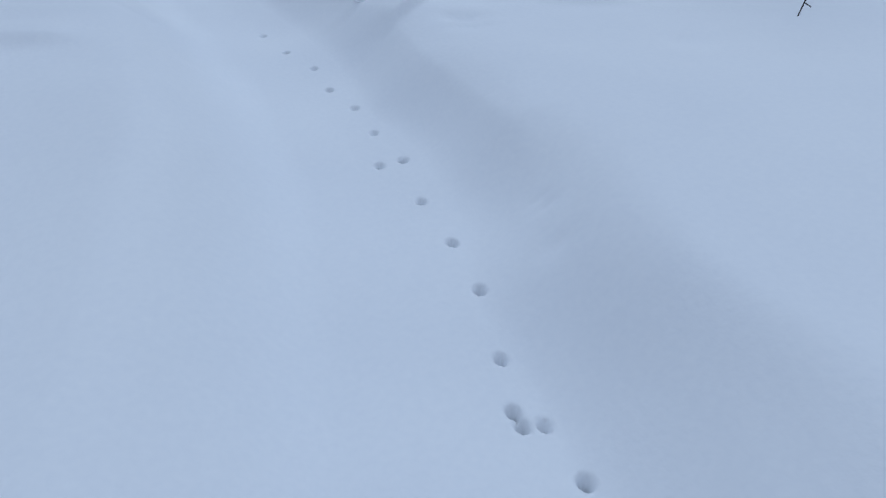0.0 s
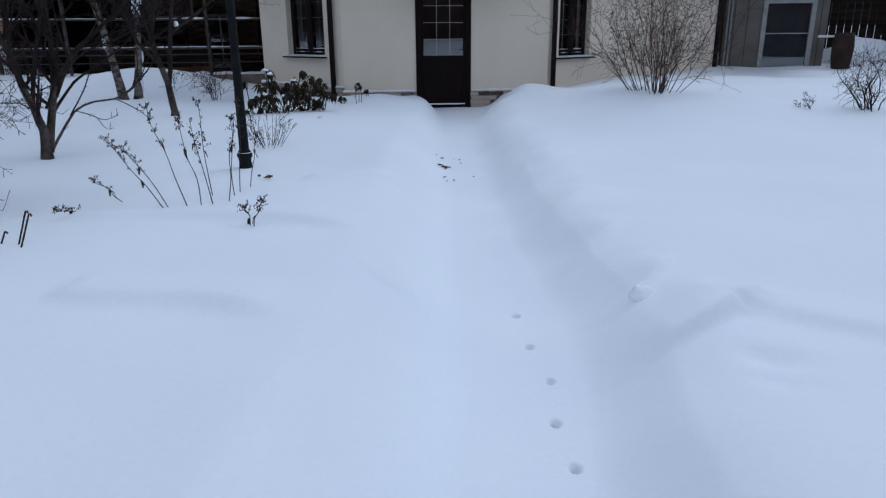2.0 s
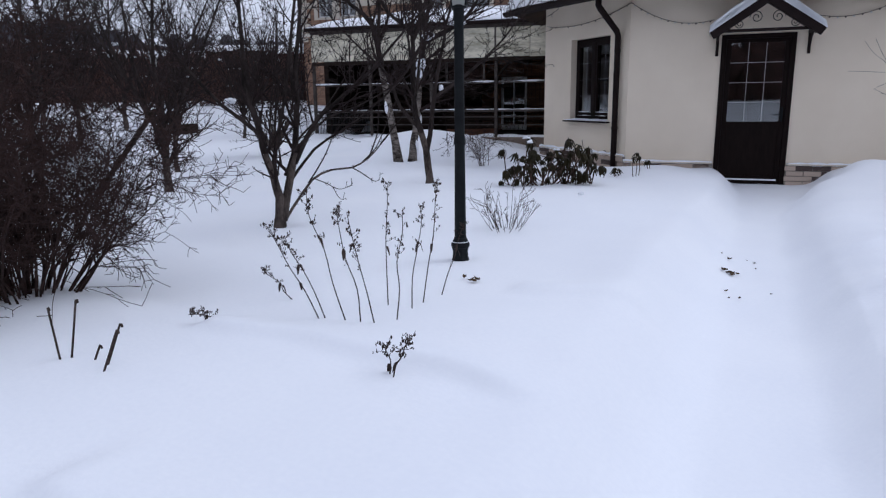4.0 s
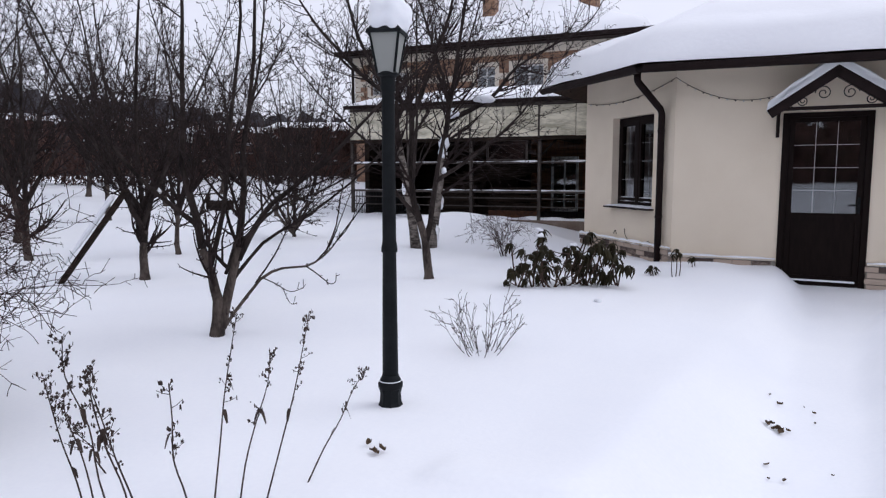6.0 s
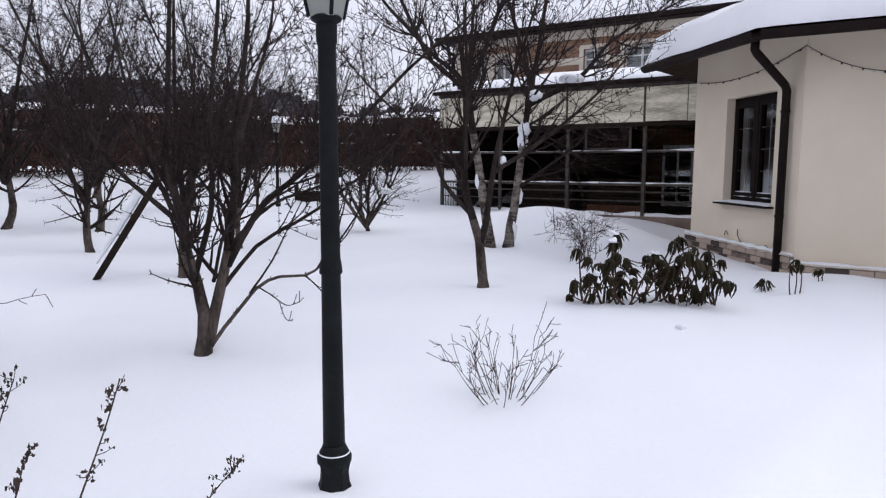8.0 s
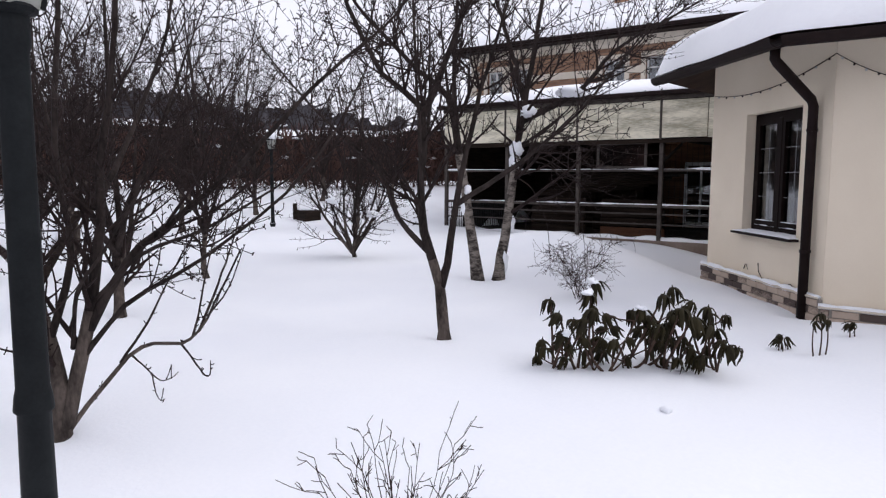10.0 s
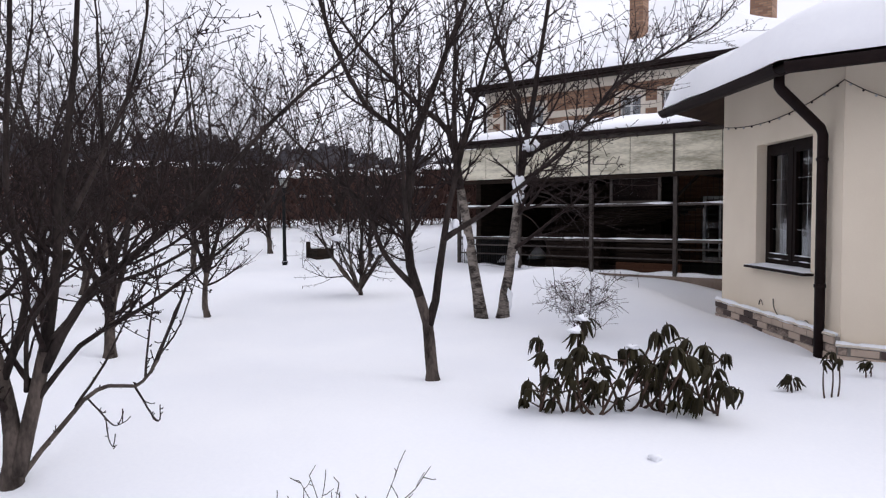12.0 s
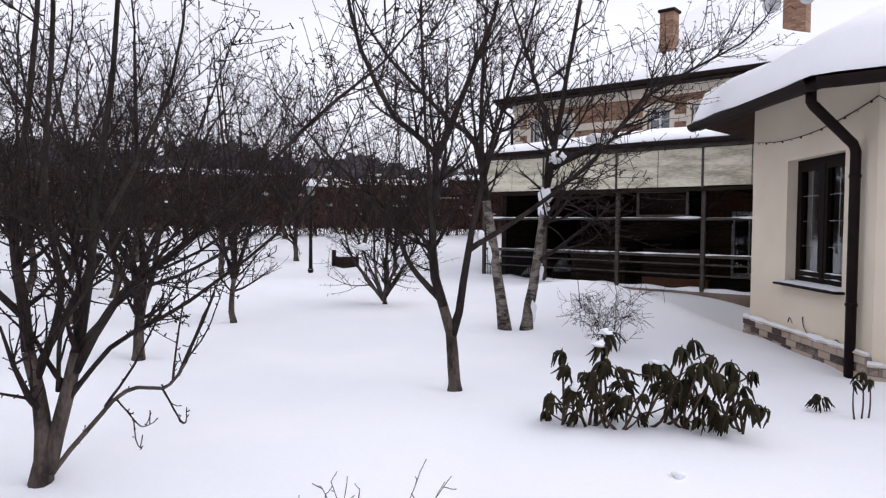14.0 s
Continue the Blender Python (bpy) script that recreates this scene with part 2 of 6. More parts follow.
# ---- building helpers ----
class Geo:
    """Vertices and faces gathered before they become one mesh."""

    def __init__(self):
        self.v, self.f = [], []

    def add(self, verts, faces, m=None):
        k = len(self.v)
        self.v += [tuple(m @ Vector(p)) if m is not None else tuple(p) for p in verts]
        self.f += [tuple(i + k for i in face) for face in faces]
        return self

    def box(self, lo, hi, m=None, bevel=0.006):
        """An axis-aligned box with chamfered edges, between two corners."""
        lo, hi = Vector(lo), Vector(hi)
        c, h = (lo + hi) / 2, (hi - lo) / 2
        b = min(bevel, 0.45 * min(h))
        verts, index = [], {}
        for sx in (-1, 1):
            for sy in (-1, 1):
                for sz in (-1, 1):
                    for a in range(3):
                        p = [sx * (h.x - b), sy * (h.y - b), sz * (h.z - b)]
                        p[a] = (sx, sy, sz)[a] * h[a]
                        index[sx, sy, sz, a] = len(verts)
                        verts.append(c + Vector(p))
        faces = []
        for a in range(3):
            u, w = (a + 1) % 3, (a + 2) % 3
            for s in (-1, 1):
                ring = []
                for su, sw in ((-1, -1), (1, -1), (1, 1), (-1, 1)):
                    k = [0, 0, 0]
                    k[a], k[u], k[w] = s, su, sw
                    ring.append(index[(*k, a)])
                faces.append(ring if s > 0 else ring[::-1])
            for su in (-1, 1):
                for sw in (-1, 1):
                    k0, k1 = [0, 0, 0], [0, 0, 0]
                    k0[a], k1[a] = -1, 1
                    for k in (k0, k1):
                        k[u], k[w] = su, sw
                    q = [index[(*k0, u)], index[(*k1, u)], index[(*k1, w)], index[(*k0, w)]]
                    faces.append(q if su * sw > 0 else q[::-1])
        for sx in (-1, 1):
            for sy in (-1, 1):
                for sz in (-1, 1):
                    t = [index[sx, sy, sz, a] for a in range(3)]
                    faces.append(t if sx * sy * sz > 0 else t[::-1])
        return self.add(verts, faces, m)

    def tube(self, pts, radii, sides=6, cap=True):
        """A tapered tube along points."""
        pts = [Vector(p) for p in pts]
        k, n = len(self.v), len(pts)
        side = None
        for i, p in enumerate(pts):
            d = (pts[min(i + 1, n - 1)] - pts[max(i - 1, 0)])
            d = d.normalized() if d.length > 1e-9 else Vector((0, 0, 1))
            if side is None:
                side = d.orthogonal().normalized()
            side = (side - d * side.dot(d))
            side = side.normalized() if side.length > 1e-6 else d.orthogonal().normalized()
            up = d.cross(side)
            r = radii[i] if not isinstance(radii, (int, float)) else radii
            for j in range(sides):
                a = 2 * math.pi * j / sides
                self.v.append(tuple(p + (side * math.cos(a) + up * math.sin(a)) * r))
        for i in range(n - 1):
            for j in range(sides):
                a, b = k + i * sides + j, k + i * sides + (j + 1) % sides
                self.f.append((a, b, b + sides, a + sides))
        if cap:
            self.f.append(tuple(range(k + sides - 1, k - 1, -1)))
            self.f.append(tuple(range(k + (n - 1) * sides, k + n * sides)))
        return self

    def lathe(self, profile, sides=20, m=None):
        """A turned shape round z from (radius, height) pairs."""
        verts = [(r * math.cos(2 * math.pi * j / sides), r * math.sin(2 * math.pi * j / sides), z) for r, z in profile for j in range(sides)]
        faces = [(i * sides + j, i * sides + (j + 1) % sides, (i + 1) * sides + (j + 1) % sides, (i + 1) * sides + j)
                 for i in range(len(profile) - 1) for j in range(sides)]
        faces += [tuple(range(sides - 1, -1, -1)), tuple(range((len(profile) - 1) * sides, len(profile) * sides))]
        return self.add(verts, faces, m)

    def lump(self, c, r, seed=0, rough=0.25, squash=1.0, sides=12, rings=7):
        """An uneven rounded clump."""
        c = Vector(c)
        rx, ry, rz = r if isinstance(r, (tuple, list)) else (r, r, r * squash)
        verts, faces = [], []
        for i in range(rings + 1):
            a = math.pi * i / rings
            for j in range(sides):
                b = 2 * math.pi * j / sides
                d = Vector((math.sin(a) * math.cos(b), math.sin(a) * math.sin(b), math.cos(a)))
                k = 1 + rough * noise.noise(d * 1.7 + Vector((seed * 3.1, seed * 1.7, seed)))
                verts.append(c + Vector((d.x * rx * k, d.y * ry * k, d.z * rz * k)))
        for i in range(rings):
            for j in range(sides):
                faces.append((i * sides + j, (i + 1) * sides + j, (i + 1) * sides + (j + 1) % sides, i * sides + (j + 1) % sides))
        return self.add(verts, faces)


ORIGIN = {}


def mesh_of(name, geo, mat, origin=(0, 0, 0), smooth=False):
    me = bpy.data.meshes.new(name)
    o = Vector(origin)
    me.from_pydata([tuple(Vector(p) - o) for p in geo.v], [], geo.f)
    me.materials.append(mat)
    if smooth:
        me.polygons.foreach_set("use_smooth", [True] * len(me.polygons))
    me.update()
    return me


def thing(name, at, label, category, group="", kind=""):
    """An Empty at a thing's base; its parts are given in world metres."""
    ob = new(name)
    ob.empty_display_size = 0.1
    ob.location = at
    ORIGIN[ob.name] = Vector(at)
    return tagged(ob, label, category, group, kind)


def part(name, geo, mat, parent, label="", smooth=False, kind=""):
    o = ORIGIN[parent.name]
    ob = new(name, mesh_of(name, geo, mat, o, smooth))
    ob.parent = parent
    ORIGIN[ob.name] = o
    return tagged(ob, label, kind=kind)


def single(name, geo, mat, label, category, at=(0, 0, 0), smooth=False, group="", kind=""):
    ob = new(name, mesh_of(name, geo, mat, at, smooth))
    ob.location = at
    ORIGIN[ob.name] = Vector(at)
    return tagged(ob, label, category, group, kind)


def wall_frame(p, degrees):
    """x along the wall, y into the house, z up."""
    return Matrix.Translation((p[0], p[1], 0)) @ Matrix.Rotation(radians(degrees), 4, "Z")


# ---- the snow-covered ground, with the trodden path ----
PATH_Y = [-40, -6, -3, 0, 2, 3.5, 4.5, 6, 9.1, 13, 14.1, 14.6]
PATH_X = [-9, -1.9, -1.3, -0.62, -0.32, -0.18, -0.22, -0.49, -1.03, -1.72, -2.05, -2.15]


T0_X, T0_Y, T_COS, T_SIN = -8.163, 17.496, math.cos(radians(16.4)), math.sin(radians(16.4))


# distance of the right-hand bank's brim from the middle of the path, and the fins on it
BRIM_Y = [0.5, 2.1, 2.5, 2.68, 2.9, 3.2, 3.5, 3.9, 4.5, 5.2, 5.9, 6.6, 7.8, 10.5, 12.3, 13.2, 14]
BRIM_D = [0.52, 0.53, 0.52, 0.47, 0.53, 0.54, 0.55, 0.46, 0.47, 0.53, 0.47, 0.42, 0.40, 0.38, 0.45, 0.75, 1.0]
FINS = [(-0.08, 5.68, 0.18, 6.02, 0.050, 0.05), (0.14, 4.98, 0.34, 5.32, 0.060, 0.026), (0.24, 4.52, 0.64, 4.87, 0.070, 0.028),
        (0.60, 4.88, 1.55, 4.40, 0.040, 0.07), (-0.26, 6.50, 0.12, 6.90, 0.040, 0.07), (-0.38, 7.42, 0.10, 7.75, 0.032, 0.09),
        (-0.52, 8.0, 0.0, 8.25, 0.036, 0.09), (-0.66, 9.2, -0.1, 9.6, 0.036, 0.11), (-0.97, 5.06, -0.88, 5.24, 0.030, 0.03),
        (-2.9, 5.50, -1.35, 5.70, 0.050, 0.08), (-2.1, 4.38, -1.25, 4.40, 0.045, 0.08), (-2.0, 6.9, -1.3, 7.1, 0.040, 0.09)]


def smooth01(a):
    a = np.clip(a, 0, 1)
    return a * a * (3 - 2 * a)


def waves(x, y):
    """Soft wind-made unevenness of the snow."""
    return (0.020 * np.sin(0.9 * x + 0.5 * y + 0.7) + 0.016 * np.sin(0.6 * y - 1.3 * x + 2.0) + 0.010 * np.sin(2.3 * y + 0.9 * x)
            + 0.006 * np.sin(4.1 * x - 2.7 * y + 1.1))


def snow_height(x, y):
    x, y = np.asarray(x, float), np.asarray(y, float)
    far = np.hypot(x + 2, y - 8)
    h = 0.315 + 0.07 * smooth01((y - 8.5) / 4) + 1.0 * smooth01((far - 8.5) / 18)
    h = h - 0.06 * np.exp(-((x + 4.8) ** 2 + (y - 7.6) ** 2) / 2.5) * 0.5
    h = h + 0.16 * smooth01((x + 0.6) / 1.6) * smooth01((y - 8) / 4)
    h = h + waves(x, y) * smooth01((60 - far) / 40)
    h = h + 0.36 * np.exp(-((x + 8.3 + 0.55 * (y - 15)) / 1.9) ** 2 - ((y - 14.9) / 0.95) ** 2)
    h = h - 0.55 * np.exp(-((x + 6.5) / 1.0) ** 2 - ((y - 16.9) / 1.0) ** 2)
    h = h + 0.22 * np.exp(-((x + 0.62) / 0.5) ** 2 - ((y - 13.3) / 0.8) ** 2) + 0.07 * np.exp(-((x + 2.95) / 0.5) ** 2 - ((y - 12.9) / 0.8) ** 2) + 0.10 * np.exp(-((x - 0.4) / 0.8) ** 2 - ((y - 12.6) / 0.9) ** 2)
    h = h + 0.14 * np.exp(-((x - 5.15) / 0.6) ** 2 - ((y - 18.2) / 0.7) ** 2) - 0.26 * np.exp(-((x - 4.9) / 1.8) ** 2 - ((y - 18.2) / 1.6) ** 2)
    for (ax, ay), (bx, by), deep in (((-6.15, 15.55), (-3.86, 13.97), 0.11), ((-3.86, 13.97), (-2.7, 14.24), 0.07)):
        ux, uy = (bx - ax), (by - ay)
        ln = math.hypot(ux, uy)
        along = np.clip(((x - ax) * ux + (y - ay) * uy) / ln ** 2, 0, 1)
        h = h - deep * np.exp(-(((x - ax - along * ux) ** 2 + (y - ay - along * uy) ** 2) / 0.45 ** 2)) * (1 - 0.35 * along)
    d = x - np.interp(y, PATH_Y, PATH_X)
    floor = 0.11 * smooth01((y - 10) / 4) + 0.012 * np.sin(5 * y) * np.sin(4 * x + y)
    edge = 0.030 * np.sin(1.3 * y) + 0.018 * np.sin(3.1 * y + 1) + 0.006 * np.sin(9 * y)
    brim = sum(np.interp(y + o, BRIM_Y, BRIM_D) for o in (-0.45, -0.3, -0.15, 0, 0.15, 0.3, 0.45)) / 7 + 0.014 * np.sin(7.3 * y + 0.6) * smooth01((y - 4) / 2) + (0.022 * np.sin(4.3 * y + 2.0 * x) + 0.012 * np.sin(8.9 * y - 3 * x)) * smooth01((4.6 - y) / 0.8)
    u = np.clip((d - brim + 0.27) / 0.29, 0, 1)
    w = np.clip((d - brim + 0.54) / 0.74, 0, 1)
    right = 0.34 * u * u * (1.5 - 0.5 * u) + 0.26 * smooth01(u) + 0.40 * smooth01(w)
    near = np.maximum(0.5, smooth01((3.9 - y) / 1.3))
    wide = np.clip((d - brim + 0.25 + 0.04 * np.sin(3.1 * y + 1.0)) / (0.66 + 0.10 * np.sin(2.2 * y)), 0, 1)
    right = right * (1 - 0.75 * near) + 0.75 * near * smooth01(wide)
    right = right + 0.07 * np.sin(5.1 * y + 6 * d) * np.sin(3.0 * y - 4 * d + 1) * right * (1 - right) * 4
    left = smooth01((-d - 0.22 - 0.5 * edge) / (0.62 - 0.25 * smooth01((y - 9) / 3)))
    s = np.maximum(right, left)
    # wind-cut fins that run out slantwise from the right-hand bank: steep on the near side, drawn out on the far side
    for ax, ay, bx, by, tall, near in FINS:
        ax, bx, ay, by = ax + 0.03, bx + 0.03, ay + 0.05, by + 0.05
        ln = math.hypot(bx - ax, by - ay)
        ux, uy = (bx - ax) / ln, (by - ay) / ln
        along = (x - ax) * ux + (y - ay) * uy
        across = -(x - ax) * uy + (y - ay) * ux + 0.02 * np.sin(9 * along)
        taper = smooth01((along + 0.10) / 0.14) * smooth01((ln + 0.16 - along) / 0.30)
        h = h + tall * taper * np.where(across < 0, np.exp(-(across / near) ** 2), np.exp(-(across / 0.22) ** 2))
    phase = 2 * math.pi * (y + 0.18 * d) / 0.82 + 1.1 * np.sin(0.9 * y) + 0.5 * np.sin(2.3 * y + x)
    ridge = np.sin(phase + 0.55 * np.sin(phase))
    reach = smooth01((d - 0.25) / 0.25) * np.exp(-np.clip(d - 0.5, 0, 9) / 0.55)
    h = h + reach * 0.014 * ridge * smooth01((y - 5.6) / 1.0) * smooth01((13.0 - y) / 2)
    h = h + 0.025 * np.exp(-((d - 0.62) / 0.25) ** 2)
    h = h + 0.035 * np.sin(1.15 * y - 0.5 * x + 1.0) * smooth01((np.abs(d) - 0.6) / 0.8) * smooth01((14 - y) / 4)
    h = h + 0.022 * np.exp(-((-d - 0.85) / 0.3) ** 2) * np.sin(1.7 * y + 0.5)
    drift = (y + 0.22 * x + 0.25 * np.sin(0.8 * x)) / 1.25
    drift = drift - np.floor(drift)
    crestline = np.where(drift < 0.7, smooth01(drift / 0.7), smooth01((1 - drift) / 0.3))
    h = h + 0.070 * (crestline - 0.5) * smooth01((-d - 0.6) / 0.5) * smooth01((y - 3.2) / 1.5) * smooth01((8.0 - y) / 2.5) * (0.6 + 0.4 * np.sin(1.1 * x + 0.4))
    # slanting wind streaks across the near snow on both sides
    streak = np.sin(3.4 * x + 1.2 * y + 0.8 * np.sin(1.1 * y)) * 0.6 + np.sin(6.1 * x - 1.9 * y + 1.3 * np.sin(0.7 * x + y)) * 0.4
    h = h + 0.014 * streak * smooth01((5.2 - y) / 1.5) * smooth01((np.abs(d) - 0.25) / 0.4)
    # under the terrace and the garden house the ground lies bare and lower
    tx, ty = (x - T0_X) * T_COS + (y - T0_Y) * T_SIN, -(x - T0_X) * T_SIN + (y - T0_Y) * T_COS
    h = h - 0.9 * smooth01((ty - 0.10) / 0.15) * smooth01((tx + 4.55) / 0.1) * smooth01((3.2 - tx) / 0.1) * smooth01((11 - ty) / 0.5)
    inside = smooth01((20.3 - y) / 0.2)
    for ax, ay, ang in ((-5.94, 15.43, -35.06), (-3.86, 13.97, 13.0), (-0.35, 14.78, 50.0), (-6.5, 20.4, -82.0)):
        inside = inside * smooth01((-(x - ax) * math.sin(radians(ang)) + (y - ay) * math.cos(radians(ang)) - 0.12) / 0.12)
    h = h - 0.8 * inside
    closed = smooth01((15.1 - y) / 0.5)
    return h * (1 - closed * (1 - s)) + floor * closed * (1 - s)


def ground_z(x, y):
    return float(snow_height(x, y))


def steps(stops):
    out = [stops[0][0]]
    for (a, _), (b, d) in zip(stops, stops[1:]):
        n = max(1, round((b - a) / d))
        out += [a + (b - a) * (i + 1) / n for i in range(n)]
    return out


GX = [-2500, -900, -400, -200, -120, -80, -60] + steps([(-48, 0), (-18, 1.5), (-9, 0.4), (-3.5, 0.14), (-1.0, 0.05), (-0.46, 0.03), (0.2, 0.008), (0.55, 0.02), (2.2, 0.06), (6, 0.14), (14, 0.6), (40, 3)]) + [60, 90, 150, 300, 800, 2500]
GY = [-2500, -800, -300, -120, -60] + steps([(-30, 0), (-6, 1.5), (0.6, 0.12), (1.8, 0.035), (5.8, 0.0095), (9, 0.05), (14.8, 0.07), (22, 0.16), (48, 1.6)]) + [60, 90, 150, 300, 800, 2500]
gx, gy = np.meshgrid(GX, GY)
gz = snow_height(gx, gy)
# small animal's footprints along the path, each with a little rim
PRINTS = [(-0.056, 1.875), (-0.065, 2.065), (-0.115, 2.085), (-0.117, 2.135), (-0.074, 2.315), (-0.023, 2.595), (-0.014, 2.87), (-0.027, 3.165), (0.0, 3.49),
          (-0.098, 3.50), (-0.045, 3.79), (-0.063, 4.08), (-0.128, 4.35), (-0.15, 4.645), (-0.247, 4.97), (-0.33, 5.35)]
for i, (px, py) in enumerate(PRINTS):
    q = ((gx - px) / 0.0125) ** 2 + ((gy - py + 0.3 * (gx - px)) / 0.016) ** 2
    gz -= (0.115 - 0.050 * (i % 3 == 1)) / (1 + q ** 3) - 0.002 * np.exp(-((np.sqrt(q) - 1.9) / 0.5) ** 2)
# two broken hollows and a slipped slab in the right-hand bank
for px, py, r, deep in ((0.61, 4.42, 0.10, 0.050), (0.59, 4.24, 0.08, 0.030), (0.62, 5.03, 0.06, 0.03), (1.55, 3.75, 0.16, 0.035), (0.29, 2.84, 0.03, 0.016), (0.285, 2.78, 0.035, 0.018), (0.22, 2.56, 0.06, 0.018)):
    gz -= deep * np.exp(-(((gx - px) / r) ** 2 + ((gy - py) / (0.8 * r)) ** 2))
# hollows that the wind leaves round trunks and posts
for px, py, r in ((-4.83, 7.79, 0.10), (-5.02, 10.39, 0.10), (-7.08, 12.63, 0.22), (-7.78, 8.71, 0.12)):
    gz -= 0.028 * np.exp(-(((gx - px) / r) ** 2 + ((gy - py) / r) ** 2))
nx, ny = len(GX), len(GY)
ground_geo = Geo()
ground_geo.v = list(map(tuple, np.stack([gx.ravel(), gy.ravel(), gz.ravel()], 1).tolist()))
ground_geo.f = [(j * nx + i, j * nx + i + 1, (j + 1) * nx + i + 1, (j + 1) * nx + i) for j in range(ny - 1) for i in range(nx - 1)]
single("ground", ground_geo, SNOW, "deep white snow with a trodden path through it", "snow", smooth=True, kind="structure")


# ---- the cream garden house with its eight-sided front ----
WB, AB, BC = Vector((-5.94, 15.43)), Vector((-3.86, 13.97)), Vector((-0.35, 14.78))
ANG_A, ANG_B, ANG_C = math.degrees(math.atan2(AB.y - WB.y, AB.x - WB.x)), math.degrees(math.atan2(BC.y - AB.y, BC.x - AB.x)), 50.0
LEN_A, LEN_B, LEN_C = (AB - WB).length, (BC - AB).length, 5.85
CD = BC + LEN_C * Vector((math.cos(radians(ANG_C)), math.sin(radians(ANG_C))))
FA, FB, FC = wall_frame(WB, ANG_A), wall_frame(AB, ANG_B), wall_frame(BC, ANG_C)
WALL_H, THICK = 3.16, 0.34
house = thing("garden_house", (-2.2, 17.5, 0.0), "cream rendered garden house under a deep snow-laden roof", "house")


def panel(f, x0, x1, z0, z1, y0, y1, holes=()):
    """One slab in the plane of a wall, with openings (x0, x1, z0, z1) cut through it."""
    xs = sorted({x0, x1, *[v for h in holes for v in h[:2]]})
    zs = sorted({z0, z1, *[v for h in holes for v in h[2:]]})
    nx_, nz_ = len(xs), len(zs)
    solid = [[not any(h[0] <= (xs[i] + xs[i + 1]) / 2 <= h[1] and h[2] <= (zs[k] + zs[k + 1]) / 2 <= h[3] for h in holes) for k in range(nz_ - 1)] for i in range(nx_ - 1)]
    g = Geo()
    g.v = [tuple(f @ Vector((x, y, z))) for y in (y0, y1) for x in xs for z in zs]

    def at(y, i, k):
        return (y * nx_ + i) * nz_ + k

    def full(i, k):
        return 0 <= i < nx_ - 1 and 0 <= k < nz_ - 1 and solid[i][k]

    for i in range(nx_ - 1):
        for k in range(nz_ - 1):
            if not solid[i][k]:
                continue
            g.f += [(at(0, i, k), at(0, i + 1, k), at(0, i + 1, k + 1), at(0, i, k + 1)), (at(1, i, k + 1), at(1, i + 1, k + 1), at(1, i + 1, k), at(1, i, k))]
            if not full(i - 1, k):
                g.f.append((at(0, i, k), at(0, i, k + 1), at(1, i, k + 1), at(1, i, k)))
            if not full(i + 1, k):
                g.f.append((at(0, i + 1, k), at(1, i + 1, k), at(1, i + 1, k + 1), at(0, i + 1, k + 1)))
            if not full(i, k - 1):
                g.f.append((at(0, i, k), at(1, i, k), at(1, i + 1, k), at(0, i + 1, k)))
            if not full(i, k + 1):
                g.f.append((at(0, i, k + 1), at(0, i + 1, k + 1), at(1, i + 1, k + 1), at(1, i, k + 1)))
    used = sorted({i for face in g.f for i in face})
    remap = {o: n for n, o in enumerate(used)}
    g.v, g.f = [g.v[i] for i in used], [tuple(remap[i] for i in face) for face in g.f]
    return g


def wall_with_hole(f, length, hole=None, ends=(0, 0)):
    return panel(f, ends[0], length - ends[1], -0.1, WALL_H, 0, THICK, [hole] if hole else [])


WIN_A, DOOR_B, WIN_C = (0.90, 2.04, 1.0, 2.32), (1.29, 2.21, 0.02, 2.20), (0.27, 1.15, 0.95, 2.22)
part("wall", wall_with_hole(FA, LEN_A, WIN_A), STUCCO, house)
part("wall", wall_with_hole(FB, LEN_B, DOOR_B, ends=(0.004, 0.004)), STUCCO, house)
part("wall", wall_with_hole(FC, LEN_C, WIN_C), STUCCO, house)
FL = wall_frame(WB, ANG_A - 45 + 180)
part("wall", Geo().box((0.0, -THICK, -0.1), (5.1, 0, WALL_H), FL), STUCCO, house)
part("wall", Geo().box((-6.9, 20.5, -0.1), (3.4, 20.8, WALL_H)), STUCCO, house)
part("wall", Geo().box((CD.x - 0.3, CD.y + 0.02, -0.1), (CD.x, 21.0, WALL_H)), STUCCO, house)
part("floor_slab", Geo().box((-5.6, 15.8, -0.1), (2.8, 20.4, 0.12)), CONCRETE, house)
# unseen partition added so that the panes show a dark room
part("added_dark_partition", Geo().box((-5.2, 17.0, 0.0), (1.5, 17.1, 2.9)), DARK_ROOM, house)


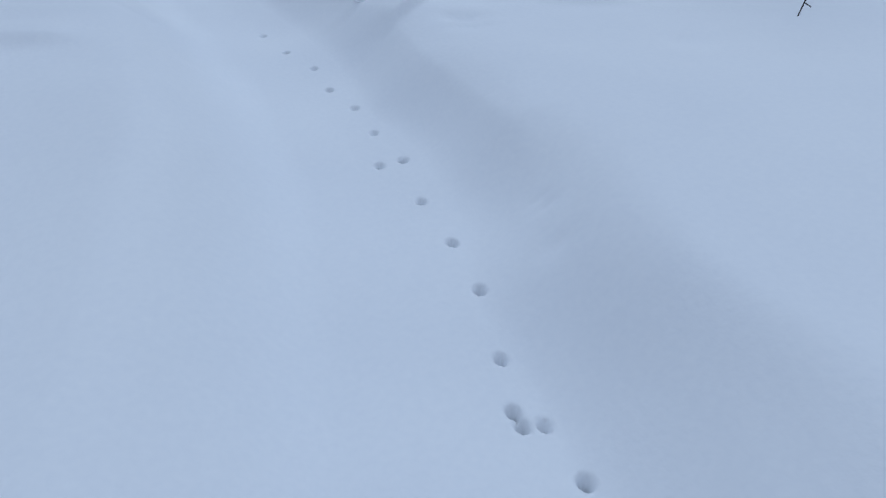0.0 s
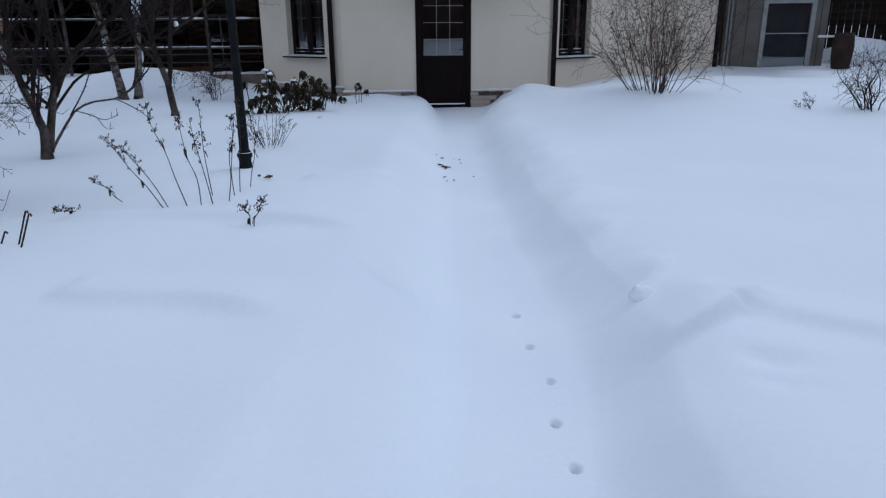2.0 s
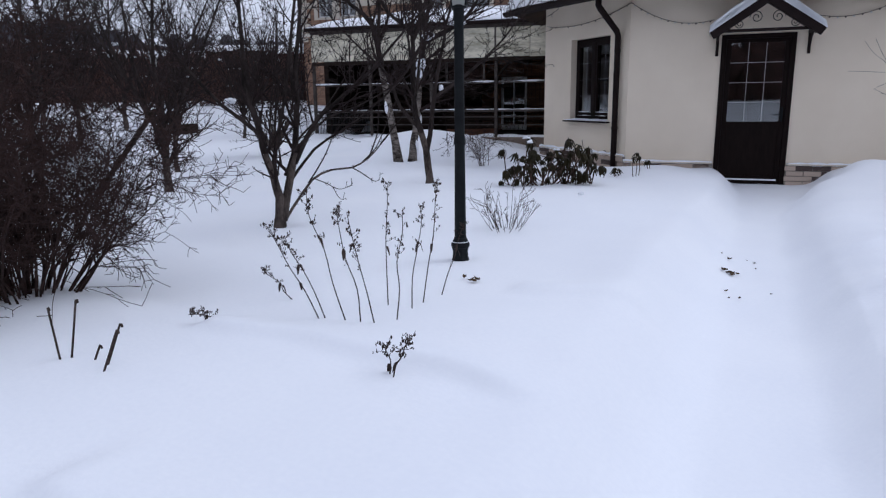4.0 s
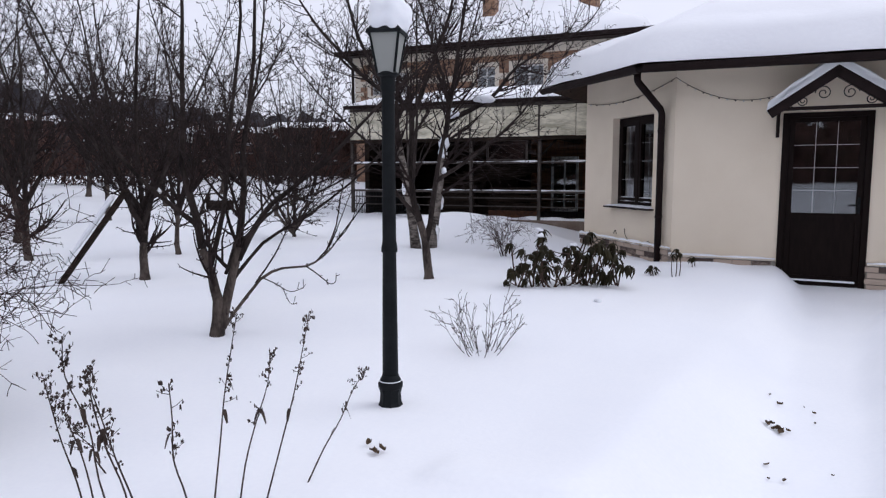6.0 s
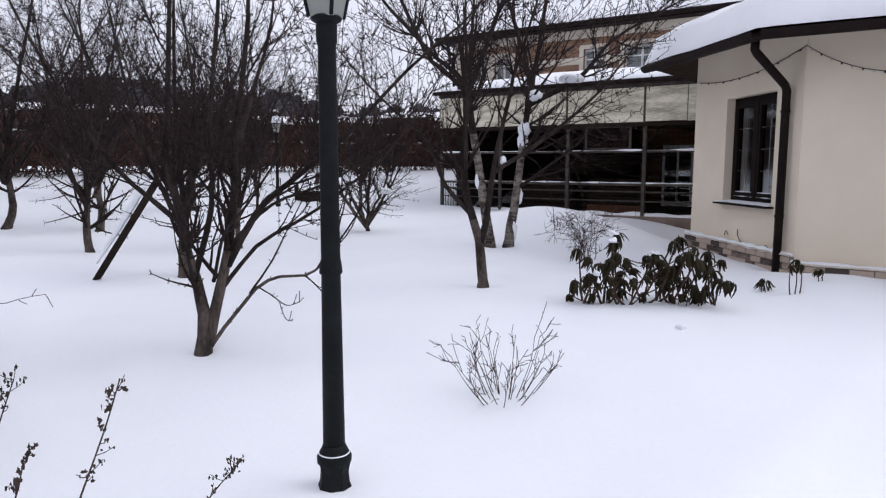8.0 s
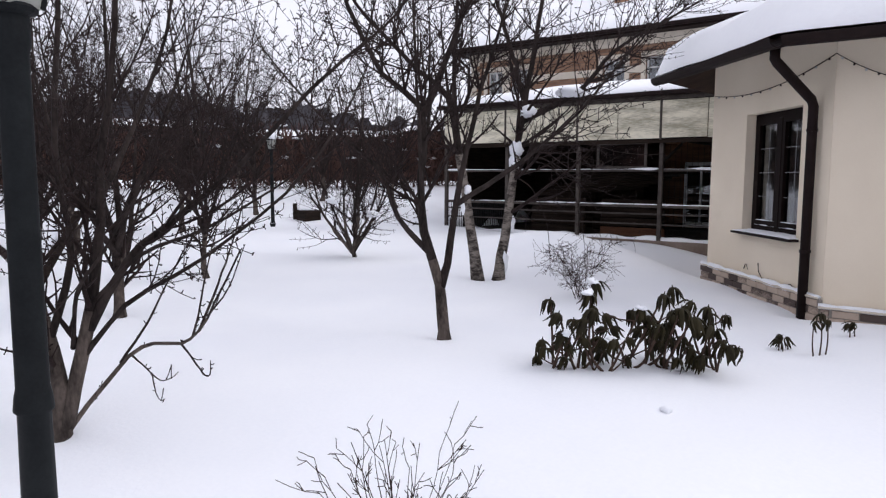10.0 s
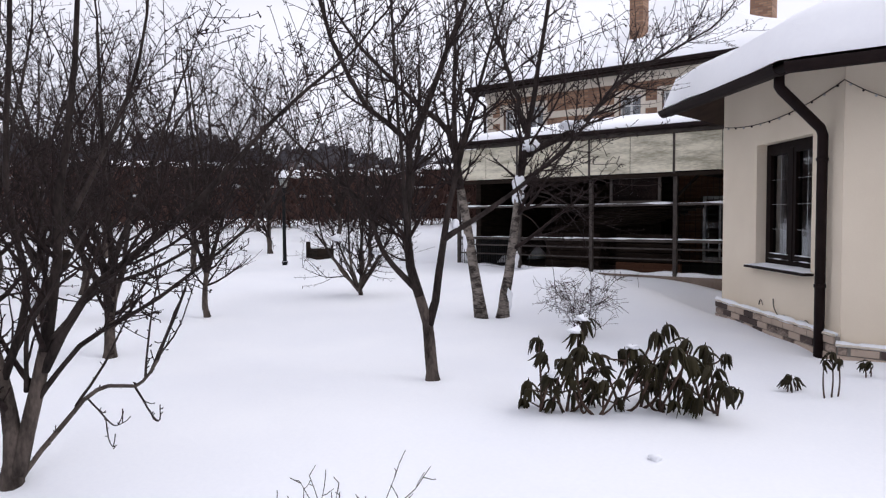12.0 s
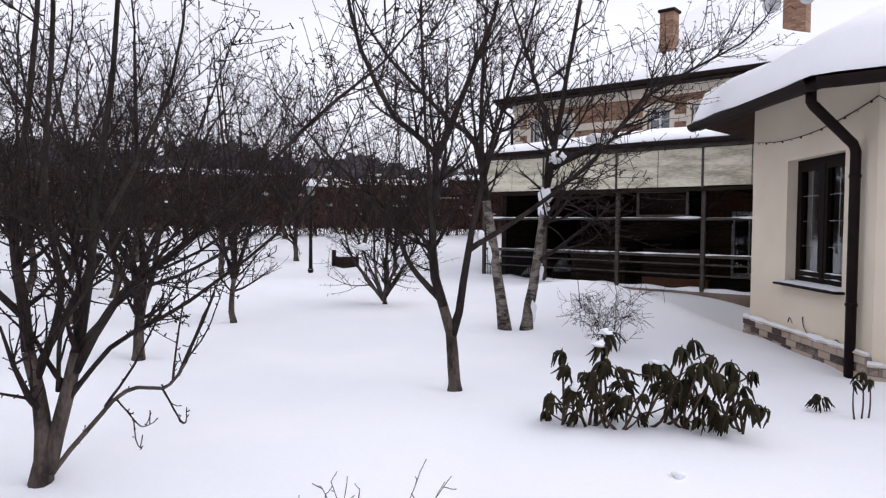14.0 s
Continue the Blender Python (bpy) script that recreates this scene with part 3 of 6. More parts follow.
def window(f, hole, leaves=2):
    """A two-leaf window set back in its opening, with leaded lines, frame, reveal lining and sill."""
    x0, x1, z0, z1 = hole
    y0, y1 = 0.11, 0.18
    w = part("window", panel(f, x0 + 0.002, x1 - 0.002, z0 + 0.002, z1 - 0.002, y0, y1, [(x0 + 0.065, x1 - 0.065, z0 + 0.07, z1 - 0.07)]), DOOR_BROWN, house, "dark brown two-leaf window frame")
    mid = (x0 + x1) / 2
    for a, b in ((x0 + 0.065, mid - 0.03), (mid + 0.03, x1 - 0.065)):
        za, zb = z0 + 0.072, z1 - 0.072
        part("casement", panel(f, a, b, za, zb, y0 - 0.012, y1 - 0.01, [(a + 0.055, b - 0.055, za + 0.055, zb - 0.055)]), DOOR_BROWN, w)
        p = part("pane", Geo().box((a + 0.05, 0.135, za + 0.05), (b - 0.05, 0.143, zb - 0.05), f, 0.001), GLASS, w)
        p.visible_shadow = False
        ga, gb, ha, hb = a + 0.055, b - 0.055, za + 0.055, zb - 0.055
        part("glazing_bar", Geo().box(((ga + gb) / 2 - 0.0014, 0.122, ha), ((ga + gb) / 2 + 0.0014, 0.128, hb), f, 0.001), WHITE_BAR, w, "thin pale glazing line")
        for k in range(1, 4):
            zc = ha + (hb - ha) * k / 4
            part("glazing_bar", Geo().box((ga, 0.121, zc - 0.0018), (gb, 0.127, zc + 0.0018), f, 0.001), WHITE_BAR, w, "thin pale glazing line")
        for zs in (ha, za):
            part("rail_snow", Geo().tube([f @ Vector((a + 0.03 + (b - a - 0.06) * i / 10, 0.104, zs + 0.002)) for i in range(11)], [0.007 + 0.002 * math.sin(i * 0.9 + zs * 9) for i in range(11)], 7), SNOW, w, smooth=True)
    part("mullion", Geo().box((mid - 0.04, y0 - 0.02, z0 + 0.07), (mid + 0.04, y1, z1 - 0.07), f, 0.008), DOOR_BROWN, w)
    part("sill", Geo().box((x0 - 0.06, -0.11, z0 - 0.035), (x1 + 0.06, 0.11, z0 - 0.012), f, 0.006), BROWN_METAL, w, "thin dark sill covered with snow")
    snow, n = Geo(), 24
    for i in range(n + 1):
        for j in range(7):
            u, v = i / n, j / 6
            e = min(1, 9 * u, 9 * (1 - u)) * min(1.0, 5 * v + 0.12)
            th = (0.028 + 0.012 * noise.noise(Vector((u * 6, v * 2, x0)))) * max(0.06, e) ** 0.6
            snow.v.append(tuple(f @ Vector((x0 - 0.057 + u * (x1 - x0 + 0.11), -0.105 + v * 0.21, z0 - 0.011 + th))))
    snow.f = [(i * 7 + j, (i + 1) * 7 + j, (i + 1) * 7 + j + 1, i * 7 + j + 1) for i in range(n) for j in range(6)]
    part("sill_snow", snow, SNOW, w, smooth=True)
    return w


window(FA, WIN_A)
window(FC, WIN_C)

# door: frame, leaf with a glazed upper half in twelve lights, panel, kick strip and handle
x0, x1, z0, z1 = DOOR_B
door = part("door", panel(FB, x0 - 0.02, x1 + 0.02, 0.02, z1 + 0.01, -0.02, 0.12, [(x0 + 0.05, x1 - 0.05, 0.10, z1 - 0.05)]), DOOR_BROWN, house, "dark brown part-glazed entrance door, closed")
la, lb, lz0, lz1 = x0 + 0.054, x1 - 0.054, 0.11, z1 - 0.054
g0, g1, gz0, gz1 = la + 0.062, lb - 0.062, 1.0, lz1 - 0.05
part("leaf", panel(FB, la, lb, lz0, lz1, 0.0, 0.06, [(g0, g1, gz0, gz1), (g0, g1, lz0 + 0.12, gz0 - 0.1)]), DOOR_BROWN, door)
part("door_panel", Geo().box((g0 - 0.004, 0.015, lz0 + 0.11), (g1 + 0.004, 0.05, gz0 - 0.09), FB, 0.01), DOOR_BROWN, door)
p = part("pane", Geo().box((g0, 0.026, gz0), (g1, 0.034, gz1), FB, 0.001), GLASS, door)
p.visible_shadow = False
for k in (1, 2):
    xc = g0 + (g1 - g0) * k / 3
    part("glazing_bar", Geo().box((xc - 0.003, 0.012, gz0), (xc + 0.003, 0.024, gz1), FB, 0.001), WHITE_BAR, door, "thin pale glazing bar")
for k in (1, 2, 3):
    zc = gz0 + (gz1 - gz0) * k / 4
    part("glazing_bar", Geo().box((g0, 0.011, zc - 0.003), (g1, 0.023, zc + 0.003), FB, 0.001), WHITE_BAR, door, "thin pale glazing bar")
part("kick_strip", Geo().box((la + 0.03, -0.035, 0.165), (lb - 0.03, 0.0, 0.185), FB, 0.003), SNOW, door, "snow lying on the door's bottom ledge")
part("door_handle", Geo().box((lb - 0.055, -0.03, 1.0), (lb - 0.02, 0.0, 1.2), FB).tube([FB @ Vector((lb - 0.038, -0.03, 1.1)), FB @ Vector((lb - 0.038, -0.06, 1.1)), FB @ Vector((lb - 0.14, -0.06, 1.1))], 0.009, 8), BLACK_IRON, door)
part("doorstep", Geo().box((x0 - 0.25, -0.55, -0.05), (x1 + 0.25, 0.0, 0.07), FB, 0.015), CONCRETE, house)

# canopy over the door: barge boards, boarded pitches, tie, scrolls, brackets, snow
cx, half, ct, ca, cf = 1.80, 0.65, 2.22, 2.66, -0.66
canopy = part("canopy", Geo().box((cx - half + 0.03, cf + 0.02, ct - 0.03), (cx + half - 0.03, cf + 0.06, ct + 0.01), FB).box((cx - half + 0.04, cf + 0.05, ct - 0.03), (cx - half + 0.09, 0.0, ct + 0.02), FB)
              .box((cx + half - 0.09, cf + 0.05, ct - 0.03), (cx + half - 0.04, 0.0, ct + 0.02), FB), BROWN_METAL, house, "small gabled door canopy with iron scrolls and snow on top")
for s in (-1, 1):
    slope = math.atan2(ca - ct, half)
    m = FB @ Matrix.Translation((cx, 0, ca)) @ Matrix.Rotation(s * slope, 4, "Y") @ Matrix.Scale(s, 4, (1, 0, 0))
    run = math.hypot(half, ca - ct)
    part("pitch", Geo().box((0.0, cf + 0.03, -0.03), (run + 0.03, 0.0, 0.0), m), SOFFIT, canopy)
    part("barge_board", Geo().box((0.0, cf - 0.02, -0.10), (run + 0.05, cf + 0.03, 0.01), m), BROWN_METAL, canopy)
    cap = Geo()
    n = 14
    for i in range(n + 1):
        for j in range(7):
            u, w = i / n, j / 6
            th = 0.13 * (1 - 0.35 * u ** 3) * math.sin(math.pi * (0.12 + 0.76 * w)) ** 0.5
            th *= 1 + 0.18 * noise.noise(Vector((u * 4 + s * 9, w * 3, 1.0)))
            if i == n:
                th *= 0.15
            cap.v.append(tuple(m @ Vector((-0.01 + u * (run + 0.06), cf - 0.05 + w * (0.06 - cf), 0.004 + th))))
    cap.f = [(i * 7 + j, i * 7 + j + 1, (i + 1) * 7 + j + 1, (i + 1) * 7 + j) for i in range(n) for j in range(6)]
    k = len(cap.v)
    for j in range(7):
        cap.v += [tuple(m @ Vector((-0.01, cf - 0.05 + j / 6 * (0.06 - cf), 0.003))), tuple(m @ Vector((run + 0.05, cf - 0.05 + j / 6 * (0.06 - cf), 0.003)))]
    for i in range(n):
        for j in (0, 6):
            cap.f.append((i * 7 + j, (i + 1) * 7 + j, k + 2 * j + 1, k + 2 * j))
    part("snow_cap", cap, ROOF_SNOW, canopy, "thick snow lying on the canopy", True)
    bracket = Geo().tube([FB @ Vector((cx + s * (half - 0.065), 0.0, ct - 0.26)), FB @ Vector((cx + s * (half - 0.065), -0.05, ct - 0.22)), FB @ Vector((cx + s * (half - 0.065), -0.16, ct - 0.10)),
                          FB @ Vector((cx + s * (half - 0.065), -0.38, ct - 0.02))], 0.014, 6)
    bracket.box((cx + s * (half - 0.065) - 0.02, -0.02, ct - 0.30), (cx + s * (half - 0.065) + 0.02, 0.0, ct), FB)
    part("bracket", bracket, BROWN_METAL, canopy)
    for c0, c1, r, turn in ((0.13, 0.20, 0.085, 1.0), (0.33, 0.12, 0.055, -1.0), (0.47, 0.07, 0.035, 1.0)):
        pts = []
        for i in range(30):
            a = i / 29 * 3.2 * math.pi
            rr = r * (1 - 0.82 * i / 29)
            pts.append(FB @ Vector((cx + s * (c0 + rr * math.cos(a)), cf + 0.03, ct + c1 - 0.05 + turn * rr * math.sin(a))))
        part("scroll", Geo().tube(pts, 0.006, 5), BLACK_IRON, canopy)

# plinth: a mortar bed on each front; its tiles come last in the file
plinth_runs = []
for f, a, b, top in ((FA, -0.04, LEN_A + 0.02, 0.48), (FB, -0.02, DOOR_B[0] - 0.03, 0.40), (FB, DOOR_B[1] + 0.03, LEN_B + 0.02, 0.40), (FC, -0.02, LEN_C, 0.40)):
    pl = part("plinth", Geo().box((a, -0.045, -0.1), (b, -0.004, top - 0.01), f), MORTAR, house, "low plinth of brown and sand-coloured tiles")
    part("ledge", Geo().box((a, -0.075, top - 0.008), (b, -0.003, top + 0.012), f, 0.006), TRIM_CREAM, pl)
    n = int((b - a) / 0.05)
    ridge = Geo().tube([f @ Vector((a + (b - a) * i / n, -0.04, top + 0.010)) for i in range(n + 1)], [0.012 + (0.040 if f is FA else 0.028) * abs(noise.noise(Vector((i * 0.21, a * 3 + top, 2.0)))) ** 0.6 for i in range(n + 1)], 8)
    part("snow_strip", ridge, SNOW, pl, smooth=True)
    plinth_runs.append((pl, f, a, b, top))

# eaves, roof and its snow
PEAK = Vector((-2.2, 18.3, 4.98))
OV = 0.64


def offset_corner(p, a0, a1, d):
    """The corner p of two walls with these directions, moved out by d on both."""
    n0, n1 = Vector((math.sin(radians(a0)), -math.cos(radians(a0)))), Vector((math.sin(radians(a1)), -math.cos(radians(a1))))
    b = (n0 + n1).normalized()
    return p + b * d / b.dot(n0)


E_AB, E_BC = offset_corner(AB, ANG_A, ANG_B, OV), offset_corner(BC, ANG_B, ANG_C, OV)
E_CD = offset_corner(CD, ANG_C, 90, OV)
EAVE = [Vector((-6.52, 15.12, 2.91)), Vector((*E_AB, 2.825)), Vector((*E_BC, 2.765)), Vector((*E_CD, 2.80)), Vector((E_CD.x, 21.6, 2.9)), Vector((-7.6, 21.6, 3.0)), Vector((-7.35, 18.5, 2.96))]
roof = Geo()
ring = EAVE + [EAVE[0]]
k = len(EAVE)
roof.v = [tuple(p) for p in EAVE] + [tuple(PEAK)] + [tuple(p + Vector((0, 0, -0.05))) for p in EAVE] + [tuple(PEAK + Vector((0, 0, -0.06)))]
for i in range(k):
    j = (i + 1) % k
    roof.f += [(i, j, k), (k + 1 + j, k + 1 + i, 2 * k + 1), (i, k + 1 + i, k + 1 + j, j)]
part("roof", roof, SOFFIT, house, "brown boarded roof underside")
for i in range(4):
    a, b = EAVE[i], EAVE[i + 1]
    if i == 3:
        break
    d = (b - a).normalized()
    out = Vector((d.y, -d.x, 0))
    part("fascia", Geo().add([a + out * 0.0 + Vector((0, 0, z)) for z in (-0.095, 0.0)] + [b + Vector((0, 0, z)) for z in (-0.095, 0.0)]
                             + [a - out * 0.025 + Vector((0, 0, z)) for z in (-0.095, 0.0)] + [b - out * 0.025 + Vector((0, 0, z)) for z in (-0.095, 0.0)],
                             [(0, 2, 3, 1), (5, 7, 6, 4), (0, 4, 6, 2), (1, 3, 7, 5), (0, 1, 5, 4), (2, 6, 7, 3)]), BROWN_METAL, house)
    gut = Geo()
    prof = [(math.cos(t), math.sin(t)) for t in np.linspace(math.pi, 2 * math.pi, 9)]
    prof = [(0.075 * c, 0.085 * s) for c, s in prof] + [(0.068 * c, 0.078 * s + 0.002) for c, s in prof[::-1]]
    for p in (a, b):
        gut.v += [tuple(p + out * (0.07 + u) + Vector((0, 0, -0.03 + w))) for u, w in prof]
    q = len(prof)
    gut.f = [(s, (s + 1) % q, q + (s + 1) % q, q + s) for s in range(q)] + [tuple(range(q - 1, -1, -1)), tuple(range(q, 2 * q))]
    part("gutter", gut, BROWN_METAL, house, "dark brown half-round gutter")
    n = int((b - a).length / 0.6)
    for s in range(1, n):
        e = a.lerp(b, s / n)
        inn = e - out * 0.62 + Vector((0, 0, 0.62 * 0.42))
        part("rafter", Geo().tube([e + Vector((0, 0, -0.02)) - out * 0.08, inn + Vector((0, 0, -0.10))], 0.04, 4), SOFFIT, house)

snow = Geo()
NA, NR = 168, 26
per = [(EAVE[i] - EAVE[(i + 1) % k]).length for i in range(k)]
total = sum(per)
rim = []
for i in range(NA):
    s = total * i / NA
    j = 0
    while s > per[j]:
        s -= per[j]
        j += 1
    rim.append(EAVE[j].lerp(EAVE[(j + 1) % k], s / per[j]))
for r in range(NR + 1):
    u = r / NR
    for e in rim:
        out = Vector((e.x - PEAK.x, e.y - PEAK.y, 0)).normalized()
        b = PEAK.lerp(e, u)
        n1 = noise.noise(Vector((b.x * 0.9, b.y * 0.9, 3.0))) + 0.5 * noise.noise(Vector((b.x * 2.6, b.y * 2.6, 7.0)))
        th = 0.36 + 0.06 * n1
        over = 0.05 + 0.05 * noise.noise(Vector((e.x * 1.3, e.y * 1.3, 0.0)))
        if u > 0.93:
            w = (u - 0.93) / 0.07
            b = PEAK.lerp(e, 0.93 + 0.07 * math.sin(w * math.pi / 2) ** 0.8) + out * over * w
            th *= max(0.02, math.cos(w * math.pi / 2) ** 0.55)
        snow.v.append(tuple(b + Vector((0, 0, th + 0.005))))
snow.f = [(r * NA + i, (r + 1) * NA + i, (r + 1) * NA + (i + 1) % NA, r * NA + (i + 1) % NA) for r in range(NR) for i in range(NA)]
part("roof_snow", snow, ROOF_SNOW, house, "deep smooth snow on the roof", True)

# downpipes with their swan necks
nA, nB, nC = [Vector((math.sin(radians(a)), -math.cos(radians(a)), 0)) for a in (ANG_A, ANG_B, ANG_C)]
for corner, e, frame_, along in ((AB, E_AB, FA, LEN_A - 0.20), (BC, E_BC, FC, 0.06)):
    foot = frame_ @ Vector((along, -0.075, 0))
    slide = Vector((math.cos(radians(ANG_A)), math.sin(radians(ANG_A)), 0)) * -0.22 if corner == AB else Vector((math.cos(radians(ANG_C)), math.sin(radians(ANG_C)), 0)) * 0.22
    top = Vector((e.x, e.y, 2.76)) + (Vector((*corner, 0)) - Vector((*e, 0))) * 0.06 + slide
    pts = [top, top + Vector((0, 0, -0.10)), top + Vector((0, 0, -0.13)) + (foot - top) * Vector((0.06, 0.06, 0)), Vector((foot.x, foot.y, 2.33)) + (top - foot) * Vector((0.06, 0.06, 0)), Vector((foot.x, foot.y, 2.27)), Vector((foot.x, foot.y, 0.15))]
    pipe = part("downpipe", Geo().tube(pts, 0.045, 12), BROWN_METAL, house, "dark brown downpipe with a swan neck", True)
    for z in (2.05, 0.9):
        part("bracket", Geo().lathe([(0.05, -0.015), (0.052, -0.012), (0.052, 0.012), (0.05, 0.015)], 14, Matrix.Translation((foot.x, foot.y, z))), BROWN_METAL, pipe)
part("downpipe", Geo().tube([Vector((CD.x, CD.y - 0.6, 2.72)), Vector((CD.x - 0.05, CD.y - 0.35, 2.4)), Vector((CD.x - 0.05, CD.y - 0.12, 2.2)), Vector((CD.x - 0.05, CD.y - 0.12, 0.2))], 0.05, 10), BROWN_METAL, house, smooth=True)

# string of small lights under the eaves
hook = FB @ Vector((0.0, -0.03, 2.72))
span = [(FA @ Vector((0.1, -0.03, 2.62)), hook, 0.12), (hook, FB @ Vector((cx - half, -0.03, 2.42)), 0.14), (FB @ Vector((cx + half, -0.03, 2.42)), FB @ Vector((LEN_B, -0.03, 2.70)), 0.14)]
garland = thing("string_lights", tuple(hook), "thin dark string of small unlit lights along the eaves", "string lights")
for a, b, sag in span:
    pts = [a.lerp(b, i / 24) + Vector((0, 0, -sag * 4 * (i / 24) * (1 - i / 24))) for i in range(25)]
    part("wire", Geo().tube(pts, 0.0045, 4), TWIG, garland)
    for i in range(1, 24, 2):
        part("bulb", Geo().lump(pts[i] + Vector((0, 0, -0.012)), 0.011, i, 0.0, sides=6, rings=4), WHITE_BAR if i % 4 == 1 else TWIG, garland)

# ---- the covered terrace in front of the brick house ----
T0, T_ANG = Vector((-8.163, 17.496)), 16.4
FT = wall_frame(T0, T_ANG)
terrace = thing("covered_terrace", (-9.5, 18.5, 0.3), "dark covered terrace with pale weathered fascia and snow-topped rails", "terrace")
TL, TR = -4.6, 3.2
part("base_wall", Geo().box((-3.0, -0.02, -0.2), (TR, 0.28, 0.50), FT, 0.01), CONCRETE, terrace, "brown concrete base wall")
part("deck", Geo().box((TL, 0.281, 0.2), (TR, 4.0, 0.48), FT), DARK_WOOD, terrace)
part("base_wall", Geo().box((TL, -0.02, -0.2), (-3.004, 0.28, 0.46), FT, 0.01), CONCRETE, terrace)
ledge = Geo().tube([FT @ Vector((TL + (TR - TL) * i / 80, 0.12, 0.49)) for i in range(81)], [0.07 + 0.05 * noise.noise(Vector((i * 0.23, 4.0, 1.0))) for i in range(81)], 10)
part("ledge_snow", ledge, SNOW, terrace, smooth=True)
POSTS = [-4.60, -3.10, -1.555, 0.0, 1.56, 3.1]
for x in POSTS:
    post = part("post", Geo().box((x - 0.035, 0.04, 0.45), (x + 0.035, 0.11, 3.0), FT), GREY_STEEL, terrace)
for z, r, snowy in ((1.73, 0.02, True), (1.10, 0.025, True), (0.96, 0.014, False), (0.78, 0.012, False)):
    for a, b in zip(POSTS, POSTS[1:]):
        rail = part("rail", Geo().box((a + 0.036, 0.05, z - r), (b - 0.036, 0.09, z + r), FT, 0.004), GREY_STEEL, terrace)
        if snowy:
            n = 26
            g = Geo().tube([FT @ Vector((a + 0.05 + (b - a - 0.1) * i / n, 0.07, z + r)) for i in range(n + 1)], [max(0.004, 0.012 + 0.034 * noise.noise(Vector((a + i * 0.17, z * 5, 0.3)))) for i in range(n + 1)], 7)
            part("rail_snow", g, SNOW, rail, smooth=True)
for i in range(34):
    x = -4.55 + i * 0.043
    part("baluster", Geo().box((x - 0.006, 0.06, 0.56), (x + 0.006, 0.075, 1.08), FT, 0.002), BLACK_IRON, terrace)
for a, b in zip(POSTS, POSTS[1:]):
    for a2, b2 in ((a, (a + b) / 2), ((a + b) / 2, b)):
        part("fascia_panel", Geo().box((a2 + 0.006, -0.02, 2.27 + 0.02 * random.random()), (b2 - 0.006, 0.0, 2.92), FT, 0.003), PANEL, terrace, "pale weathered translucent panel")
    part("fascia_strip", Geo().box((b - 0.02, -0.034, 2.25), (b + 0.02, -0.021, 2.93), FT, 0.003), GREY_STEEL, terrace)
part("fascia_rail", Geo().box((TL, 0.0, 2.2), (TR, 0.04, 2.27), FT), DARK_WOOD, terrace)
part("fascia_rail", Geo().box((TL, -0.06, 2.93), (TR, 0.0, 3.0), FT), GREY_STEEL, terrace)
part("gutter", Geo().box((TL - 0.1, -0.18, 2.99), (TR, -0.04, 3.07), FT, 0.02), BROWN_METAL, terrace, "dark gutter above the pale fascia")


def slab(f, x0, x1, ya, za, yb, zb, th, mat_, name, parent, label="", bumps=0.0):
    """A sloping slab between two heights, smooth and uneven on top if bumps."""
    g, nx_, ny_ = Geo(), 40, 12
    for j in range(ny_ + 1):
        for i in range(nx_ + 1):
            u, w = i / nx_, j / ny_
            e = min(1.0, 8 * u, 8 * (1 - u), 7 * w + 0.03)
            p = Vector((x0 + (x1 - x0) * u, ya + (yb - ya) * w, za + (zb - za) * w + th * e ** 0.5))
            p.z += bumps * noise.noise(Vector((p.x * 0.9, p.y * 0.9, 1.5))) * e
            g.v.append(tuple(f @ p))
    g.f = [(j * (nx_ + 1) + i, j * (nx_ + 1) + i + 1, (j + 1) * (nx_ + 1) + i + 1, (j + 1) * (nx_ + 1) + i) for j in range(ny_) for i in range(nx_)]
    c = len(g.v)
    g.v += [tuple(f @ Vector(p)) for p in ((x0, ya, za), (x1, ya, za), (x1, yb, zb), (x0, yb, zb))]
    g.f += [(c + 3, c + 2, c + 1, c), tuple(range(nx_, -1, -1)) + (c, c + 1)]
    g.f += [tuple(j * (nx_ + 1) for j in range(ny_ + 1)) + (c + 3, c), tuple(j * (nx_ + 1) + nx_ for j in range(ny_, -1, -1)) + (c + 1, c + 2)]
    return part(name, g, mat_, parent, label, bumps > 0)


slab(FT, TL - 0.1, TR, -0.12, 3.0, 7.0, 4.02, 0.05, DARK_WOOD, "roof", terrace)
slab(FT, TL - 0.15, TR + 0.9, -0.16, 3.06, 7.0, 4.08, 0.20, ROOF_SNOW, "roof_snow", terrace, "snow on the terrace roof", 0.05)
# interior wood carries the terrace's shade in its near-black tone
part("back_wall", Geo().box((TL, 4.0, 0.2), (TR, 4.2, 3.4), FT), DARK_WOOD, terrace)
part("back_wall_boarding", Geo().box((-1.3, 3.9, 0.48), (0.62, 3.99, 2.9), FT), REDWOOD, terrace, "red-brown boarded wall")
for i in range(11):
    z = 0.55 + i * 0.2
    part("board", Geo().box((-1.3, 3.86, z), (0.62, 3.899, z + 0.185), FT), REDWOOD, terrace)
# added dark wall that closes the open end and hides the brickwork
part("added_end_screen", Geo().box((TL - 0.15, 0.9, 0.2), (TL - 0.02, 4.2, 3.3), FT), DARK_WOOD, terrace)
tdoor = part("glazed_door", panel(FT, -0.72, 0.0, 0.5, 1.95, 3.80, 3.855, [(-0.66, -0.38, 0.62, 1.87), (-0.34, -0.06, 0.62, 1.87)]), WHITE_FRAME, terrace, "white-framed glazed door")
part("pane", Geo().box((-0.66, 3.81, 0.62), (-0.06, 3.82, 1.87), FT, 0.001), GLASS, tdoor)
